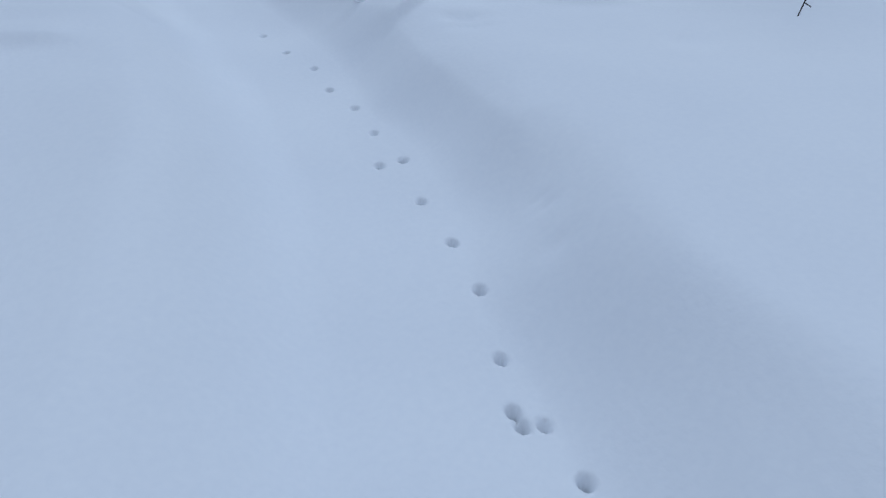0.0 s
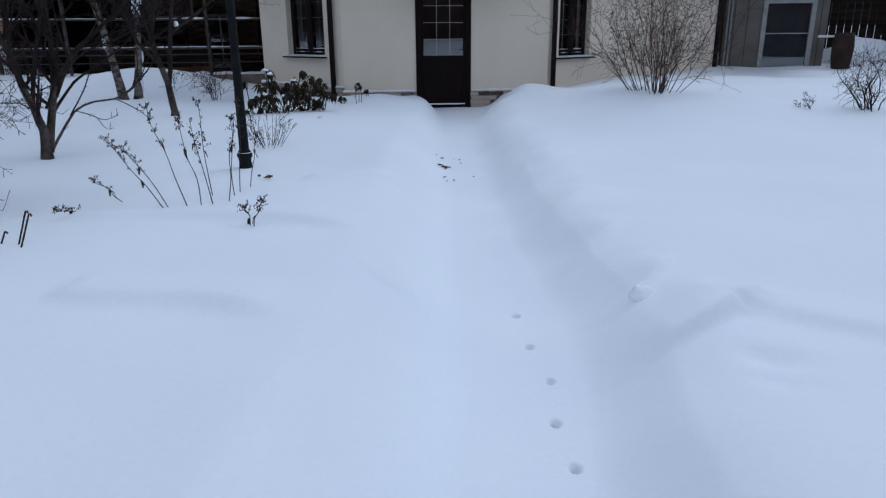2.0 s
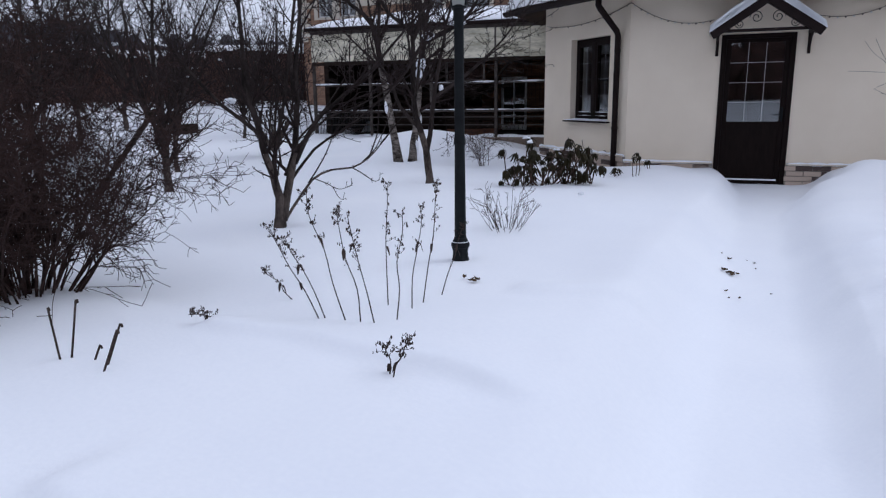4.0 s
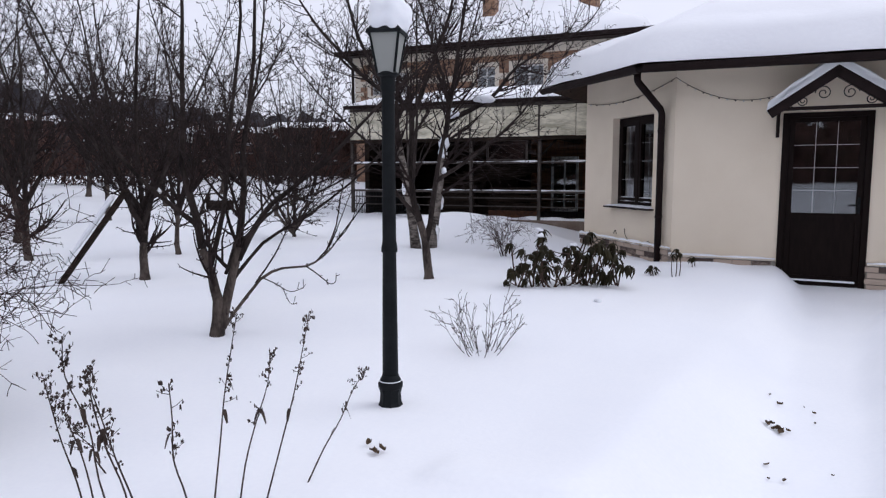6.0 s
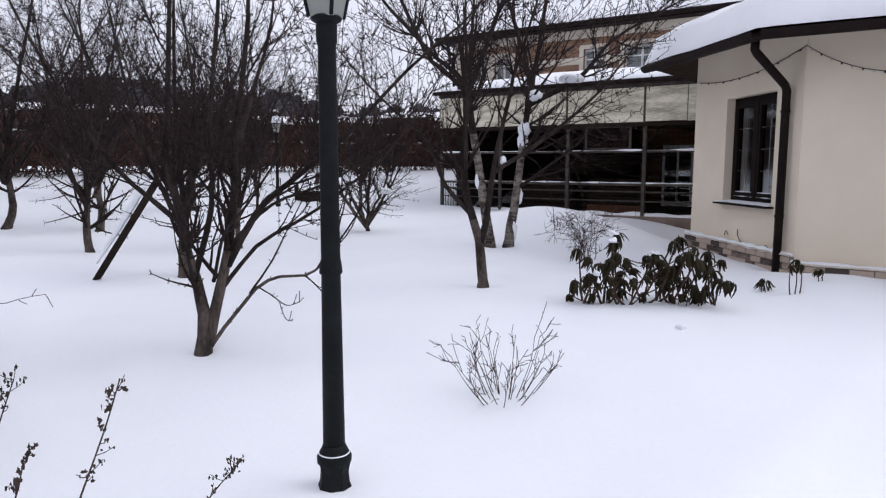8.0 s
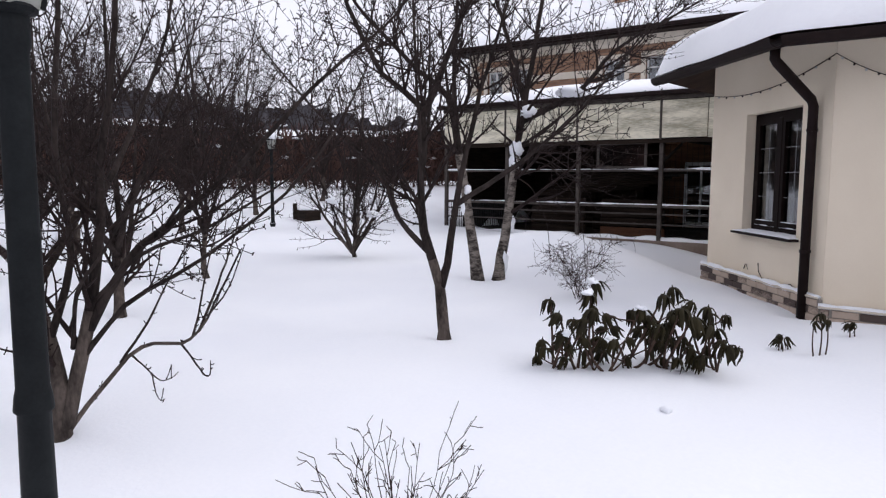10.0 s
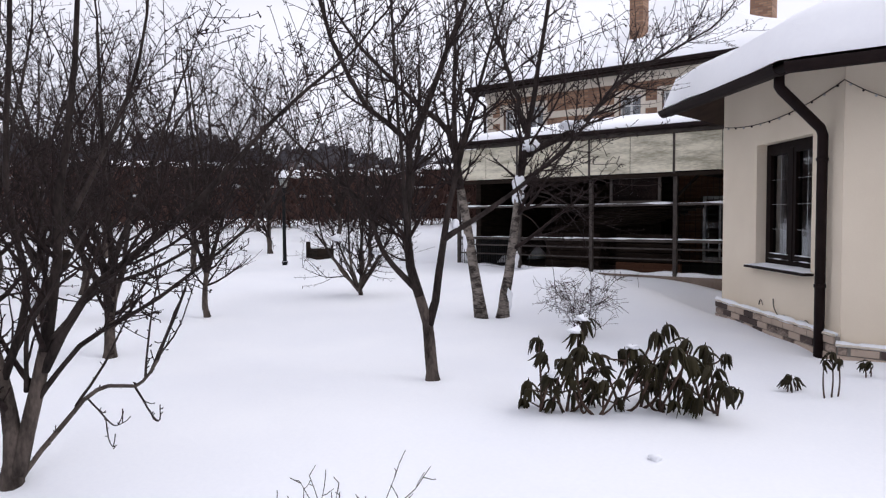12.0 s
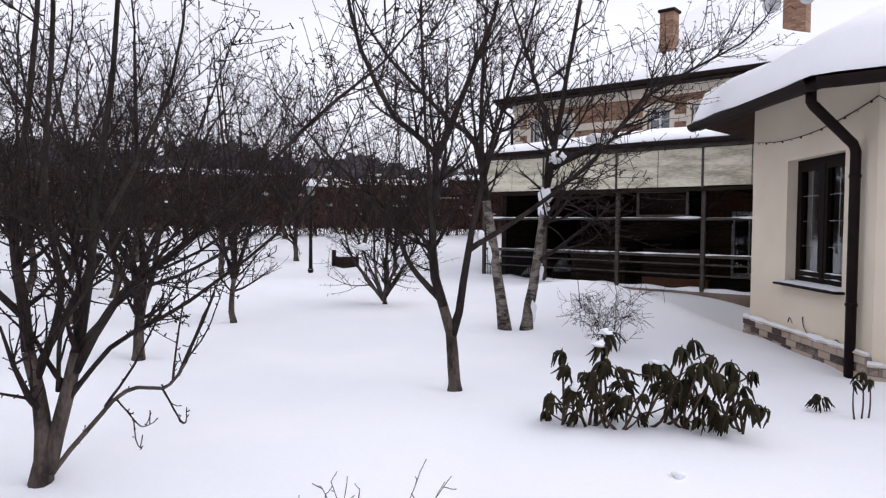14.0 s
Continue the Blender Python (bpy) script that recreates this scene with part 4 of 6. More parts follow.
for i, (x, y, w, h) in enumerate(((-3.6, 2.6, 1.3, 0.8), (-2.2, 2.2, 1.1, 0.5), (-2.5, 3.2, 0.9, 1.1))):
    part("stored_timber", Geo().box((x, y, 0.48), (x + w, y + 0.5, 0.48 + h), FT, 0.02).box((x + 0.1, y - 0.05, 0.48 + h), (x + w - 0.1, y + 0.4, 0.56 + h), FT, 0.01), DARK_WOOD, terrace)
for a, b in ((-1.22, -0.28),):
    sash = part("hanging_sash", panel(FT, a, b, 1.76, 2.24, 0.12, 0.16, [(a + 0.045, b - 0.045, 1.805, 2.195)]), GREY_STEEL, terrace, "grey-brown top-hung sash frame")
    part("pane", Geo().box((a + 0.04, 0.136, 1.80), (b - 0.04, 0.142, 2.20), FT, 0.001), GLASS, sash)
for i in range(16):
    part("wire", Geo().tube([FT @ Vector((0.04 + i * 0.095, 0.12, 0.52)), FT @ Vector((0.04 + i * 0.095, 0.12, 2.2))], 0.003, 4), BLACK_IRON, terrace)
for i in range(12):
    part("wire", Geo().tube([FT @ Vector((0.04, 0.124, 0.6 + i * 0.095)), FT @ Vector((1.52, 0.124, 0.6 + i * 0.095))], 0.003, 4), BLACK_IRON, terrace)
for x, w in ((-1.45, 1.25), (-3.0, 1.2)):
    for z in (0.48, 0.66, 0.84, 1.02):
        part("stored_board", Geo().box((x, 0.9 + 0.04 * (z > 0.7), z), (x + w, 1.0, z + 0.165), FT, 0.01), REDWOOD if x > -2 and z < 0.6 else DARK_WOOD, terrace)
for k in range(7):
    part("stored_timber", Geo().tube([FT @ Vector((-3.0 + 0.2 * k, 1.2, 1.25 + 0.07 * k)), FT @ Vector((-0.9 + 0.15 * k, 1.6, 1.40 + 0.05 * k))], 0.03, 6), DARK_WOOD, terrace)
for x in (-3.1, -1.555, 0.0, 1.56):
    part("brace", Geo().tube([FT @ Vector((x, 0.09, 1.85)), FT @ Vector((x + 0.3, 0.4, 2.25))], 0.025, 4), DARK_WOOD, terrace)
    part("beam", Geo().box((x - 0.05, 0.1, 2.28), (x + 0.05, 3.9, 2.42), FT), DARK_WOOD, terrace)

# ---- the tall brick house behind it ----
brick_house = thing("brick_house", (-13.5, 26.0, 0.0), "two-storey red-brown brick house with cream bands and snowy hipped roof", "house")
FH = FT @ Matrix.Translation((0, 7.0, 0))
HL, HR, HD, HE = -8.62, 1.0, 9.6, 5.55
# windows (x0, x1) on the front at the upper floor
HWIN = [(-8.00, -7.44), (-7.16, -6.55), (-4.10, -3.45), (-2.85, -1.85)]
front = panel(FH, HL, HR, -0.1, HE, 0, 0.4, [(x0, x1, 4.18, 4.93) for x0, x1 in HWIN])
part("wall", front, BRICK, brick_house, "red-brown brick front wall")
part("wall", Geo().box((HL, 0.404, -0.1), (HL + 0.4, HD, HE), FH), BRICK, brick_house)
part("wall", Geo().box((HR - 0.4, 0.404, -0.1), (HR, HD, HE), FH), BRICK, brick_house)
part("wall", Geo().box((HL + 0.404, HD - 0.4, -0.1), (HR - 0.404, HD, HE), FH), BRICK, brick_house)
# slab behind the upper windows, in the same painted room dimness
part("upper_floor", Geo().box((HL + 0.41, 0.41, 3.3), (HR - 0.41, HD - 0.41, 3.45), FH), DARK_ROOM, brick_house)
xs = HL
for x0, x1 in HWIN + [(HR, HR)]:
    part("cream_band", Geo().box((xs + 0.1, -0.03, 4.50), (x0 - 0.13, 0.002, 4.70), FH, 0.004), TRIM_CREAM, brick_house)
    xs = x1 + 0.03
part("cornice", Geo().box((HL - 0.06, -0.08, HE - 0.30), (HR + 0.06, -0.002, HE), FH, 0.01), TRIM_CREAM, brick_house, "cream cornice under the eaves")
for i in range(14):
    part("quoin", Geo().box((HL - 0.03, -0.035, 3.4 + i * 0.16), (HL + (0.32 if i % 2 else 0.2), -0.002, 3.53 + i * 0.16), FH, 0.006), TRIM_CREAM, brick_house)
for x0, x1 in HWIN:
    xm = (x0 + x1) / 2
    win = part("window", panel(FH, x0, x1, 4.182, 4.928, 0.10, 0.16, [(x0 + 0.05, xm - 0.03, 4.25, 4.62), (xm + 0.03, x1 - 0.05, 4.25, 4.62), (x0 + 0.05, xm - 0.03, 4.65, 4.87), (xm + 0.03, x1 - 0.05, 4.65, 4.87)]), WHITE_FRAME, brick_house, "white window in a cream surround")
    part("surround", panel(FH, x0 - 0.13, x1 + 0.13, 4.12, 5.05, -0.035, -0.002, [(x0, x1, 4.19, 4.93)]), TRIM_CREAM, win)
    pn = part("pane", Geo().box((x0 + 0.05, 0.125, 4.25), (x1 - 0.05, 0.133, 4.87), FH, 0.001), GLASS, win)
EX, EY0, EY1 = 0.45, -0.5, HD + 0.5
apex = FH @ Vector(((HL + HR) / 2 - 0.3, HD / 2, 8.95))
corners = [FH @ Vector(p) for p in ((HL - EX, EY0, 5.62), (HR + EX, EY0, 5.62), (HR + EX, EY1, 5.62), (HL - EX, EY1, 5.62))]
part("roof", Geo().add(corners + [apex + Vector((0, 0, -0.8))] + [c + Vector((0, 0, -0.12)) for c in corners], [(0, 1, 4), (1, 2, 4), (2, 3, 4), (3, 0, 4), (8, 7, 6, 5), (0, 5, 6, 1), (1, 6, 7, 2), (2, 7, 8, 3), (3, 8, 5, 0)]), BROWN_METAL, brick_house, "dark eaves of the hipped roof")
hs, N2, M2 = Geo(), 32, 128
for r in range(1, N2 + 1):
    u = r / N2
    for i in range(M2):
        a, w = divmod(i, M2 // 4)
        q = apex.lerp(corners[a].lerp(corners[(a + 1) % 4], w / (M2 // 4)), u)
        th = 0.26 * min(1.0, (1 - u) * 14) ** 0.5 + 0.015 - 1.28 * u * (1 - u)
        hs.v.append(tuple(q + Vector((0, 0, th + 0.05 * noise.noise(q * 0.5) * min(1, (1 - u) * 14)))))
hs.f = [(r * M2 + i, (r + 1) * M2 + i, (r + 1) * M2 + (i + 1) % M2, r * M2 + (i + 1) % M2) for r in range(N2 - 1) for i in range(M2)]
hs.v.append(tuple(apex + Vector((0, 0, 0.24))))
hs.f += [(N2 * M2, i, (i + 1) % M2) for i in range(M2)]
part("roof_snow", hs, ROOF_SNOW, brick_house, "unbroken snow on the hipped roof", True)
part("gutter", Geo().box((HL - EX - 0.05, EY0 - 0.12, 5.55), (HR + EX, EY0 - 0.002, 5.66), FH, 0.02), BROWN_METAL, brick_house)
part("downpipe", Geo().tube([FH @ Vector((HL - 0.3, EY0 - 0.05, 5.55)), FH @ Vector((HL - 0.25, EY0, 5.4)), FH @ Vector((HL - 0.07, -0.07, 5.1)), FH @ Vector((HL - 0.07, -0.07, 3.0))], 0.05, 8), BROWN_METAL, brick_house)


def chimney(x, y, z0, z1, w):
    ch = part("chimney", Geo().box((x - w / 2, y - w / 2, z0), (x + w / 2, y + w / 2, z1), FH, 0.01), BRICK, brick_house, "brown brick chimney")
    part("cap", Geo().box((x - w / 2 - 0.05, y - w / 2 - 0.05, z1), (x + w / 2 + 0.05, y + w / 2 + 0.05, z1 + 0.09), FH, 0.015), BROWN_METAL, ch)
    return ch


chimney(-4.25, 1.75, 6.3, 8.06, 0.43)
ch2 = chimney(-1.74, 6.0, 6.3, 9.6, 0.68)
for sx, r in ((-0.62, 0.28), (0.42, 0.22)):
    m = FH @ Matrix.Translation((-1.74 + sx, 5.4, 8.85)) @ Matrix.Rotation(radians(75), 4, "X") @ Matrix.Rotation(radians(20), 4, "Y")
    dish = part("satellite_dish", Geo().lathe([(0.02, -0.06), (r * 0.5, -0.045), (r * 0.85, -0.012), (r, 0.012), (r, 0.02), (r * 0.8, 0.0), (r * 0.45, -0.03), (0.01, -0.045)], 20, m), GALV, ch2, "grey satellite dish", True)

# ---- grey annex beyond the garden house, and what stands by it ----
annex = thing("grey_annex", (4.2, 19.4, 0.3), "low grey annex with a grey-framed window and snow on its roof", "annex")
AX0, AX1, AY = 3.52, 5.7, 19.3
FI = Matrix.Identity(4)
part("wall", panel(FI, AX0, AX1, -0.1, 2.35, AY, AY + 0.2, [(4.31, 5.43, 0.35, 2.05)]), GREY_WALL, annex)
part("wall", Geo().box((AX1 - 0.2, AY + 0.204, -0.1), (AX1, AY + 2.5, 2.35)), GREY_WALL, annex)
part("wall", Geo().box((AX0, AY + 2.504, -0.1), (AX1, AY + 2.7, 2.35)), GREY_WALL, annex)
awin = part("window", panel(FI, 4.312, 5.428, 0.352, 2.048, AY - 0.03, AY + 0.06, [(4.41, 5.33, 0.42, 1.95)]), GREY_FRAME, annex)
part("pane", Geo().box((4.41, AY + 0.01, 0.36), (5.33, AY + 0.018, 2.0)), GLASS, awin)
for x in (3.72, 4.0, 5.55):
    part("panel_joint", Geo().box((x - 0.008, AY - 0.012, 0.2), (x + 0.008, AY - 0.001, 2.33)), GREY_STEEL, annex)
for x in (AX0 + 0.04, AX0 + 0.11):
    part("corner_post", Geo().box((x, AY - 0.06, 0.1), (x + 0.03, AY - 0.014, 2.3)), GREY_FRAME, annex)
# added sheet behind the glass; its grey stands in for reflected sky
part("pane_backing", Geo().box((4.36, AY + 0.10, 0.36), (5.38, AY + 0.125, 2.02), None, 0.004), PANE_GREY, awin, "added grey backing that greys the glass")
part("glazing_rail", Geo().box((4.412, AY - 0.012, 1.30), (5.328, AY + 0.006, 1.325), None, 0.003), GREY_FRAME, annex)
FI = Matrix.Identity(4)
slab(FI, AX0 - 0.1, AX1 + 0.25, AY - 0.3, 2.36, AY + 2.8, 2.9, 0.05, GREY_STEEL, "roof", annex)
slab(FI, AX0 - 0.1, AX1 + 0.28, AY - 0.34, 2.415, AY + 2.8, 2.955, 0.22, ROOF_SNOW, "roof_snow", annex, "snow on the low roof", 0.05)
part("shelf_bar", Geo().box((5.44, AY - 0.35, 1.22), (6.2, AY - 0.30, 1.27)), WHITE_FRAME, annex)


# ---- plants: growth helpers ----
def turn_off(rng, d, amount):
    """A direction that leaves d sideways by amount (0 along, 1 square)."""
    r = Vector((rng.gauss(0, 1), rng.gauss(0, 1), rng.gauss(0, 1)))
    side = (r - d * r.dot(d)).normalized()
    return (d * (1 - amount) + side * amount).normalized()


def grow(out, rng, p, d, length, r, level, plan):
    """One wandering shoot and, from it, the shoots of the next levels. plan[level]: (children, length share, lift, wander, angle)."""
    kids, share, lift, wander, angle = plan[level]
    fruit = plan is FRUIT_TREE
    n = (2 if length < 0.14 else 3 if length < 0.25 else 5 if length < 0.7 else 7) if fruit else (3 if length < 0.2 else 5 if length < 0.5 else 8)
    pts, rad, ways = [p], [r], [d]
    for i in range(n):
        d = (d + Vector((rng.gauss(0, wander), rng.gauss(0, wander), rng.gauss(0, wander) + lift))).normalized()
        p = p + d * (length / n)
        pts.append(p)
        rad.append(max(0.0025 if fruit else 0.0017, r * (1 - 0.70 * (i + 1) / n)))
        ways.append(d)
    if level + 1 == len(plan) and fruit:
        rad[-1] = 0.0040
    out.append((level, pts, rad))
    if level + 1 < len(plan):
        for c in range(kids):
            i = rng.randint(max(1, n // 4), n)
            grow(out, rng, pts[i], turn_off(rng, ways[i], angle * rng.uniform(0.7, 1.2)), length * share * rng.uniform(0.55, 1.25), max(0.0031 if fruit else 0.0022, rad[i] * 0.66), level + 1, plan)
        if level == 1 and plan is FRUIT_TREE:
            for c in range(int(length * 14)):
                u = rng.uniform(0.1, 0.99) * n
                q = pts[int(u)].lerp(pts[int(u) + 1], u % 1)
                way = turn_off(rng, ways[int(u)], rng.uniform(0.6, 0.95))
                ln = rng.uniform(0.02, 0.075)
                out.append((3, [q, q + way * ln * 0.7 + Vector((0, 0, 0.2 * ln)), q + way * ln + Vector((0, 0, 0.35 * ln))], [0.0034, 0.0030, 0.0046]))


def bend(ctrl, n=10):
    """A smooth curve through a few points."""
    ctrl = [Vector(c) for c in ctrl]
    if len(ctrl) < 3:
        return [ctrl[0].lerp(ctrl[-1], i / n) for i in range(n + 1)]
    out = []
    ext = [ctrl[0] * 2 - ctrl[1]] + ctrl + [ctrl[-1] * 2 - ctrl[-2]]
    per = max(2, n // (len(ctrl) - 1))
    for k in range(1, len(ext) - 2):
        a, b, c, d = ext[k - 1:k + 3]
        for i in range(per):
            t = i / per
            out.append(0.5 * ((2 * b) + (c - a) * t + (2 * a - 5 * b + 4 * c - d) * t * t + (3 * b - a - 3 * c + d) * t ** 3))
    return out + [ctrl[-1]]


def tubes(shoots):
    g = Geo()
    for _, pts, rad in shoots:
        g.tube(pts, rad, 8 if rad[0] > 0.03 else 6 if rad[0] > 0.012 else 4 if rad[0] > 0.005 else 3, cap=rad[0] > 0.012)
    return g


FRUIT_TREE = [(9, 0.45, 0.05, 0.16, 0.62), (5, 0.72, 0.10, 0.07, 0.52), (8, 0.085, 0.09, 0.08, 0.85), (0, 0, 0.10, 0.12, 0.8)]


def tree(name, at, limbs, seed, label, trunk_mat=TRUNK_BARK, plan=FRUIT_TREE, density=7, reach=0.62, group="", low=0.25):
    """A bare tree: given main limbs (points, first radius, last radius, shoots from it), each carrying shoots of its own."""
    rng = random.Random(seed)
    t = thing(name, at, label, "tree", group)
    base = Vector(at)
    main, crown, limb_shapes = Geo(), [], []
    bark_top = 1.9 if trunk_mat == BIRCH else 0.75
    for pts, r0, r1, count in limbs:
        curve = bend([base + Vector(p) for p in pts], 14)
        n = len(curve)
        jit = min(0.006, 0.15 * r0)
        curve = [c + Vector((rng.gauss(0, jit), rng.gauss(0, jit), 0)) if 0 < i < n - 1 else c for i, c in enumerate(curve)]
        rad = [(r0 + (r1 - r0) * (i / (n - 1)) ** 0.8) * (1 + rng.uniform(-0.07, 0.07)) for i in range(n)]
        if pts[0][2] < 0.02:
            rad[0] *= 1.25
        cut = n
        if pts[0][2] < 0.2:
            cut = next((i for i in range(2, n) if curve[i].z - base.z > bark_top), n)
            main.tube(curve[:cut], rad[:cut], 10)
        else:
            cut = 1
        if cut < n:
            limb_shapes.append(Geo().tube(curve[cut - 1:], rad[cut - 1:], 9 if r0 > 0.03 else 7))
        for c in range(count):
            u = rng.uniform(low, 1.0)
            i = min(n - 2, int(u * (n - 1)))
            way = (curve[i + 1] - curve[i]).normalized()
            grow(crown, rng, curve[i], turn_off(rng, (way + Vector((0, 0, 0.25))).normalized(), rng.uniform(0.4, 0.7)), reach * min(1.0, r0 / 0.026) * rng.uniform(0.5, 1.4), max(0.004, rad[i] * 0.5), 1, plan)
        if count == 0:
            for c in range(int(22 * sum((b - a).length for a, b in zip(curve, curve[1:])))):
                i = rng.randint(2, n - 2)
                q = curve[i].lerp(curve[i + 1], rng.random())
                way = turn_off(rng, (curve[i + 1] - curve[i]).normalized(), rng.uniform(0.5, 0.85))
                ln = rng.choice((0.012, 0.015, 0.02, 0.03, 0.055))
                crown.append((3, [q, q + way * ln * 0.6, q + way * ln + Vector((0, 0, 0.2 * ln))], [0.0030, 0.0026, 0.0032]))
            continue
        grow(crown, rng, curve[-1], (curve[-1] - curve[-2]).normalized(), reach * 1.3 * min(1.0, r1 / 0.008), r1, 1, plan)
    trunk = part("trunk", main, trunk_mat, t, smooth=True)
    for g in limb_shapes:
        part("limb", g, BARK, t, smooth=True)
    part("crown", tubes(crown), TWIG, t, "bare dark twigs", smooth=True)
    return t


def snow_on(t, spots, seed):
    for i, (p, r) in enumerate(spots):
        part("snow_clump", Geo().lump(p, r, seed + i, 0.5), SNOW, t, "snow caught in a fork", True)


# ---- fruit trees of the garden ----
tree("fruit_tree", (-4.83, 7.79, ground_z(-4.83, 7.79) - 0.06), [
    ([(0, 0, 0), (0.0, 0.02, 0.3), (-0.04, -0.01, 0.5), (-0.12, -0.06, 0.9), (-0.22, -0.10, 1.3), (-0.30, -0.02, 1.9), (-0.38, 0.05, 2.9)], 0.052, 0.010, 10),
    ([(0.01, 0.03, 0.1), (0.05, 0.12, 0.5), (0.08, 0.19, 0.9), (0.06, 0.24, 1.4), (0.10, 0.33, 2.1), (0.08, 0.36, 3.0)], 0.042, 0.009, 10),
    ([(0.07, 0.15, 0.60), (0.17, 0.31, 0.93), (0.27, 0.47, 1.1), (0.46, 0.78, 1.4), (0.66, 1.1, 1.8), (0.85, 1.4, 2.1)], 0.028, 0.007, 10),
    ([(0.04, 0.10, 0.42), (0.18, 0.30, 0.72), (0.38, 0.62, 0.95), (0.60, 0.98, 1.28), (0.72, 1.2, 1.6)], 0.016, 0.005, 5),
    ([(0.06, 0.15, 0.70), (0.28, 0.36, 0.98), (0.52, 0.62, 1.12), (0.80, 0.9, 1.35)], 0.014, 0.005, 4),
    ([(0.02, 0.08, 0.50), (0.20, 0.08, 0.80), (0.38, 0.16, 1.0), (0.55, 0.30, 1.3)], 0.013, 0.005, 3),
    ([(0.0, 0.01, 0.02), (0.04, 0.13, 0.20), (0.115, 0.317, 0.44), (0.28, 0.40, 0.53), (0.454, 0.483, 0.55), (0.62, 0.52, 0.64), (0.78, 0.55, 0.80), (1.01, 0.58, 1.05)], 0.015, 0.0040, 0),
    ([(0.454, 0.483, 0.55), (0.56, 0.50, 0.50), (0.66, 0.52, 0.44), (0.72, 0.53, 0.45), (0.735, 0.53, 0.52)], 0.006, 0.0022, 0),
    ([(0.10, 0.28, 0.41), (0.18, 0.40, 0.62), (0.24, 0.50, 0.85), (0.30, 0.62, 1.10)], 0.008, 0.0028, 0),
    ([(0.13, 0.325, 0.45), (0.25, 0.36, 0.41), (0.36, 0.40, 0.36), (0.50, 0.42, 0.40)], 0.0055, 0.0022, 0),
    ([(0.30, 0.38, 0.385), (0.36, 0.38, 0.30), (0.40, 0.39, 0.27), (0.44, 0.40, 0.285)], 0.0036, 0.0020, 0),
    ([(0.62, 0.52, 0.64), (0.66, 0.60, 0.86), (0.60, 0.70, 1.05), (0.58, 0.78, 1.30)], 0.0075, 0.0028, 0),
    ([(0.55, 0.51, 0.60), (0.74, 0.48, 0.74), (0.86, 0.48, 0.94), (0.96, 0.50, 1.14)], 0.0065, 0.0024, 0),
    ([(0.70, 0.535, 0.72), (0.80, 0.60, 0.86), (0.86, 0.66, 1.06)], 0.0050, 0.0022, 0),
    ([(-0.04, -0.01, 0.55), (-0.02, 0.10, 0.95), (0.22, 0.02, 1.5), (0.35, 0.05, 2.3), (0.42, -0.05, 2.9)], 0.022, 0.007, 8),
    ([(-0.10, -0.05, 0.85), (-0.35, -0.35, 1.2), (-0.6, -0.6, 1.7), (-0.7, -0.9, 2.4)], 0.020, 0.006, 8),
    ([(0.06, 0.2, 1.2), (-0.2, 0.45, 1.6), (-0.35, 0.7, 2.2), (-0.4, 0.8, 2.8)], 0.019, 0.006, 8),
], 11, "bare forked fruit tree with a low side branch, in snow")
tree_c = tree("fruit_tree", (-5.02, 10.39, ground_z(-5.02, 10.39) - 0.05), [
    ([(0, 0, 0), (-0.01, -0.01, 0.2), (-0.03, -0.02, 0.45), (-0.11, -0.12, 0.85), (-0.13, -0.12, 1.25), (-0.14, -0.10, 1.75), (-0.30, -0.34, 2.0), (-0.45, -0.55, 2.5), (-0.55, -0.65, 3.1)], 0.052, 0.012, 18),
    ([(-0.03, -0.02, 0.42), (0.0, 0.06, 0.80), (0.03, 0.12, 1.25), (0.08, 0.22, 1.7), (0.12, 0.31, 2.1), (0.25, 0.45, 2.7)], 0.036, 0.008, 17),
    ([(-0.14, -0.10, 1.70), (-0.03, 0.10, 2.25), (0.08, 0.3, 2.9), (0.12, 0.36, 3.4)], 0.030, 0.008, 15),
    ([(-0.08, -0.09, 0.70), (-0.22, -0.27, 0.95), (-0.30, -0.38, 1.3), (-0.5, -0.7, 1.65), (-0.7, -0.95, 2.0)], 0.026, 0.006, 14),
    ([(-0.12, -0.11, 1.0), (0.1, -0.3, 1.5), (0.25, -0.45, 2.2), (0.3, -0.5, 2.8)], 0.019, 0.006, 8),
    ([(0.02, 0.09, 1.05), (0.3, 0.45, 1.35), (0.55, 0.85, 1.75), (0.75, 1.15, 2.2)], 0.024, 0.006, 13),
    ([(-0.13, -0.12, 1.3), (-0.4, 0.15, 1.8), (-0.6, 0.3, 2.5)], 0.024, 0.006, 9),
], 23, "bare fruit tree with upright limbs, in snow", low=0.42)
snow_on(tree_c, [((-5.06, 10.37, 0.80), (0.02, 0.02, 0.09)), ((-4.95, 10.55, 1.5), (0.03, 0.03, 0.035))], 5)
bz = ground_z(-7.08, 12.63) - 0.08
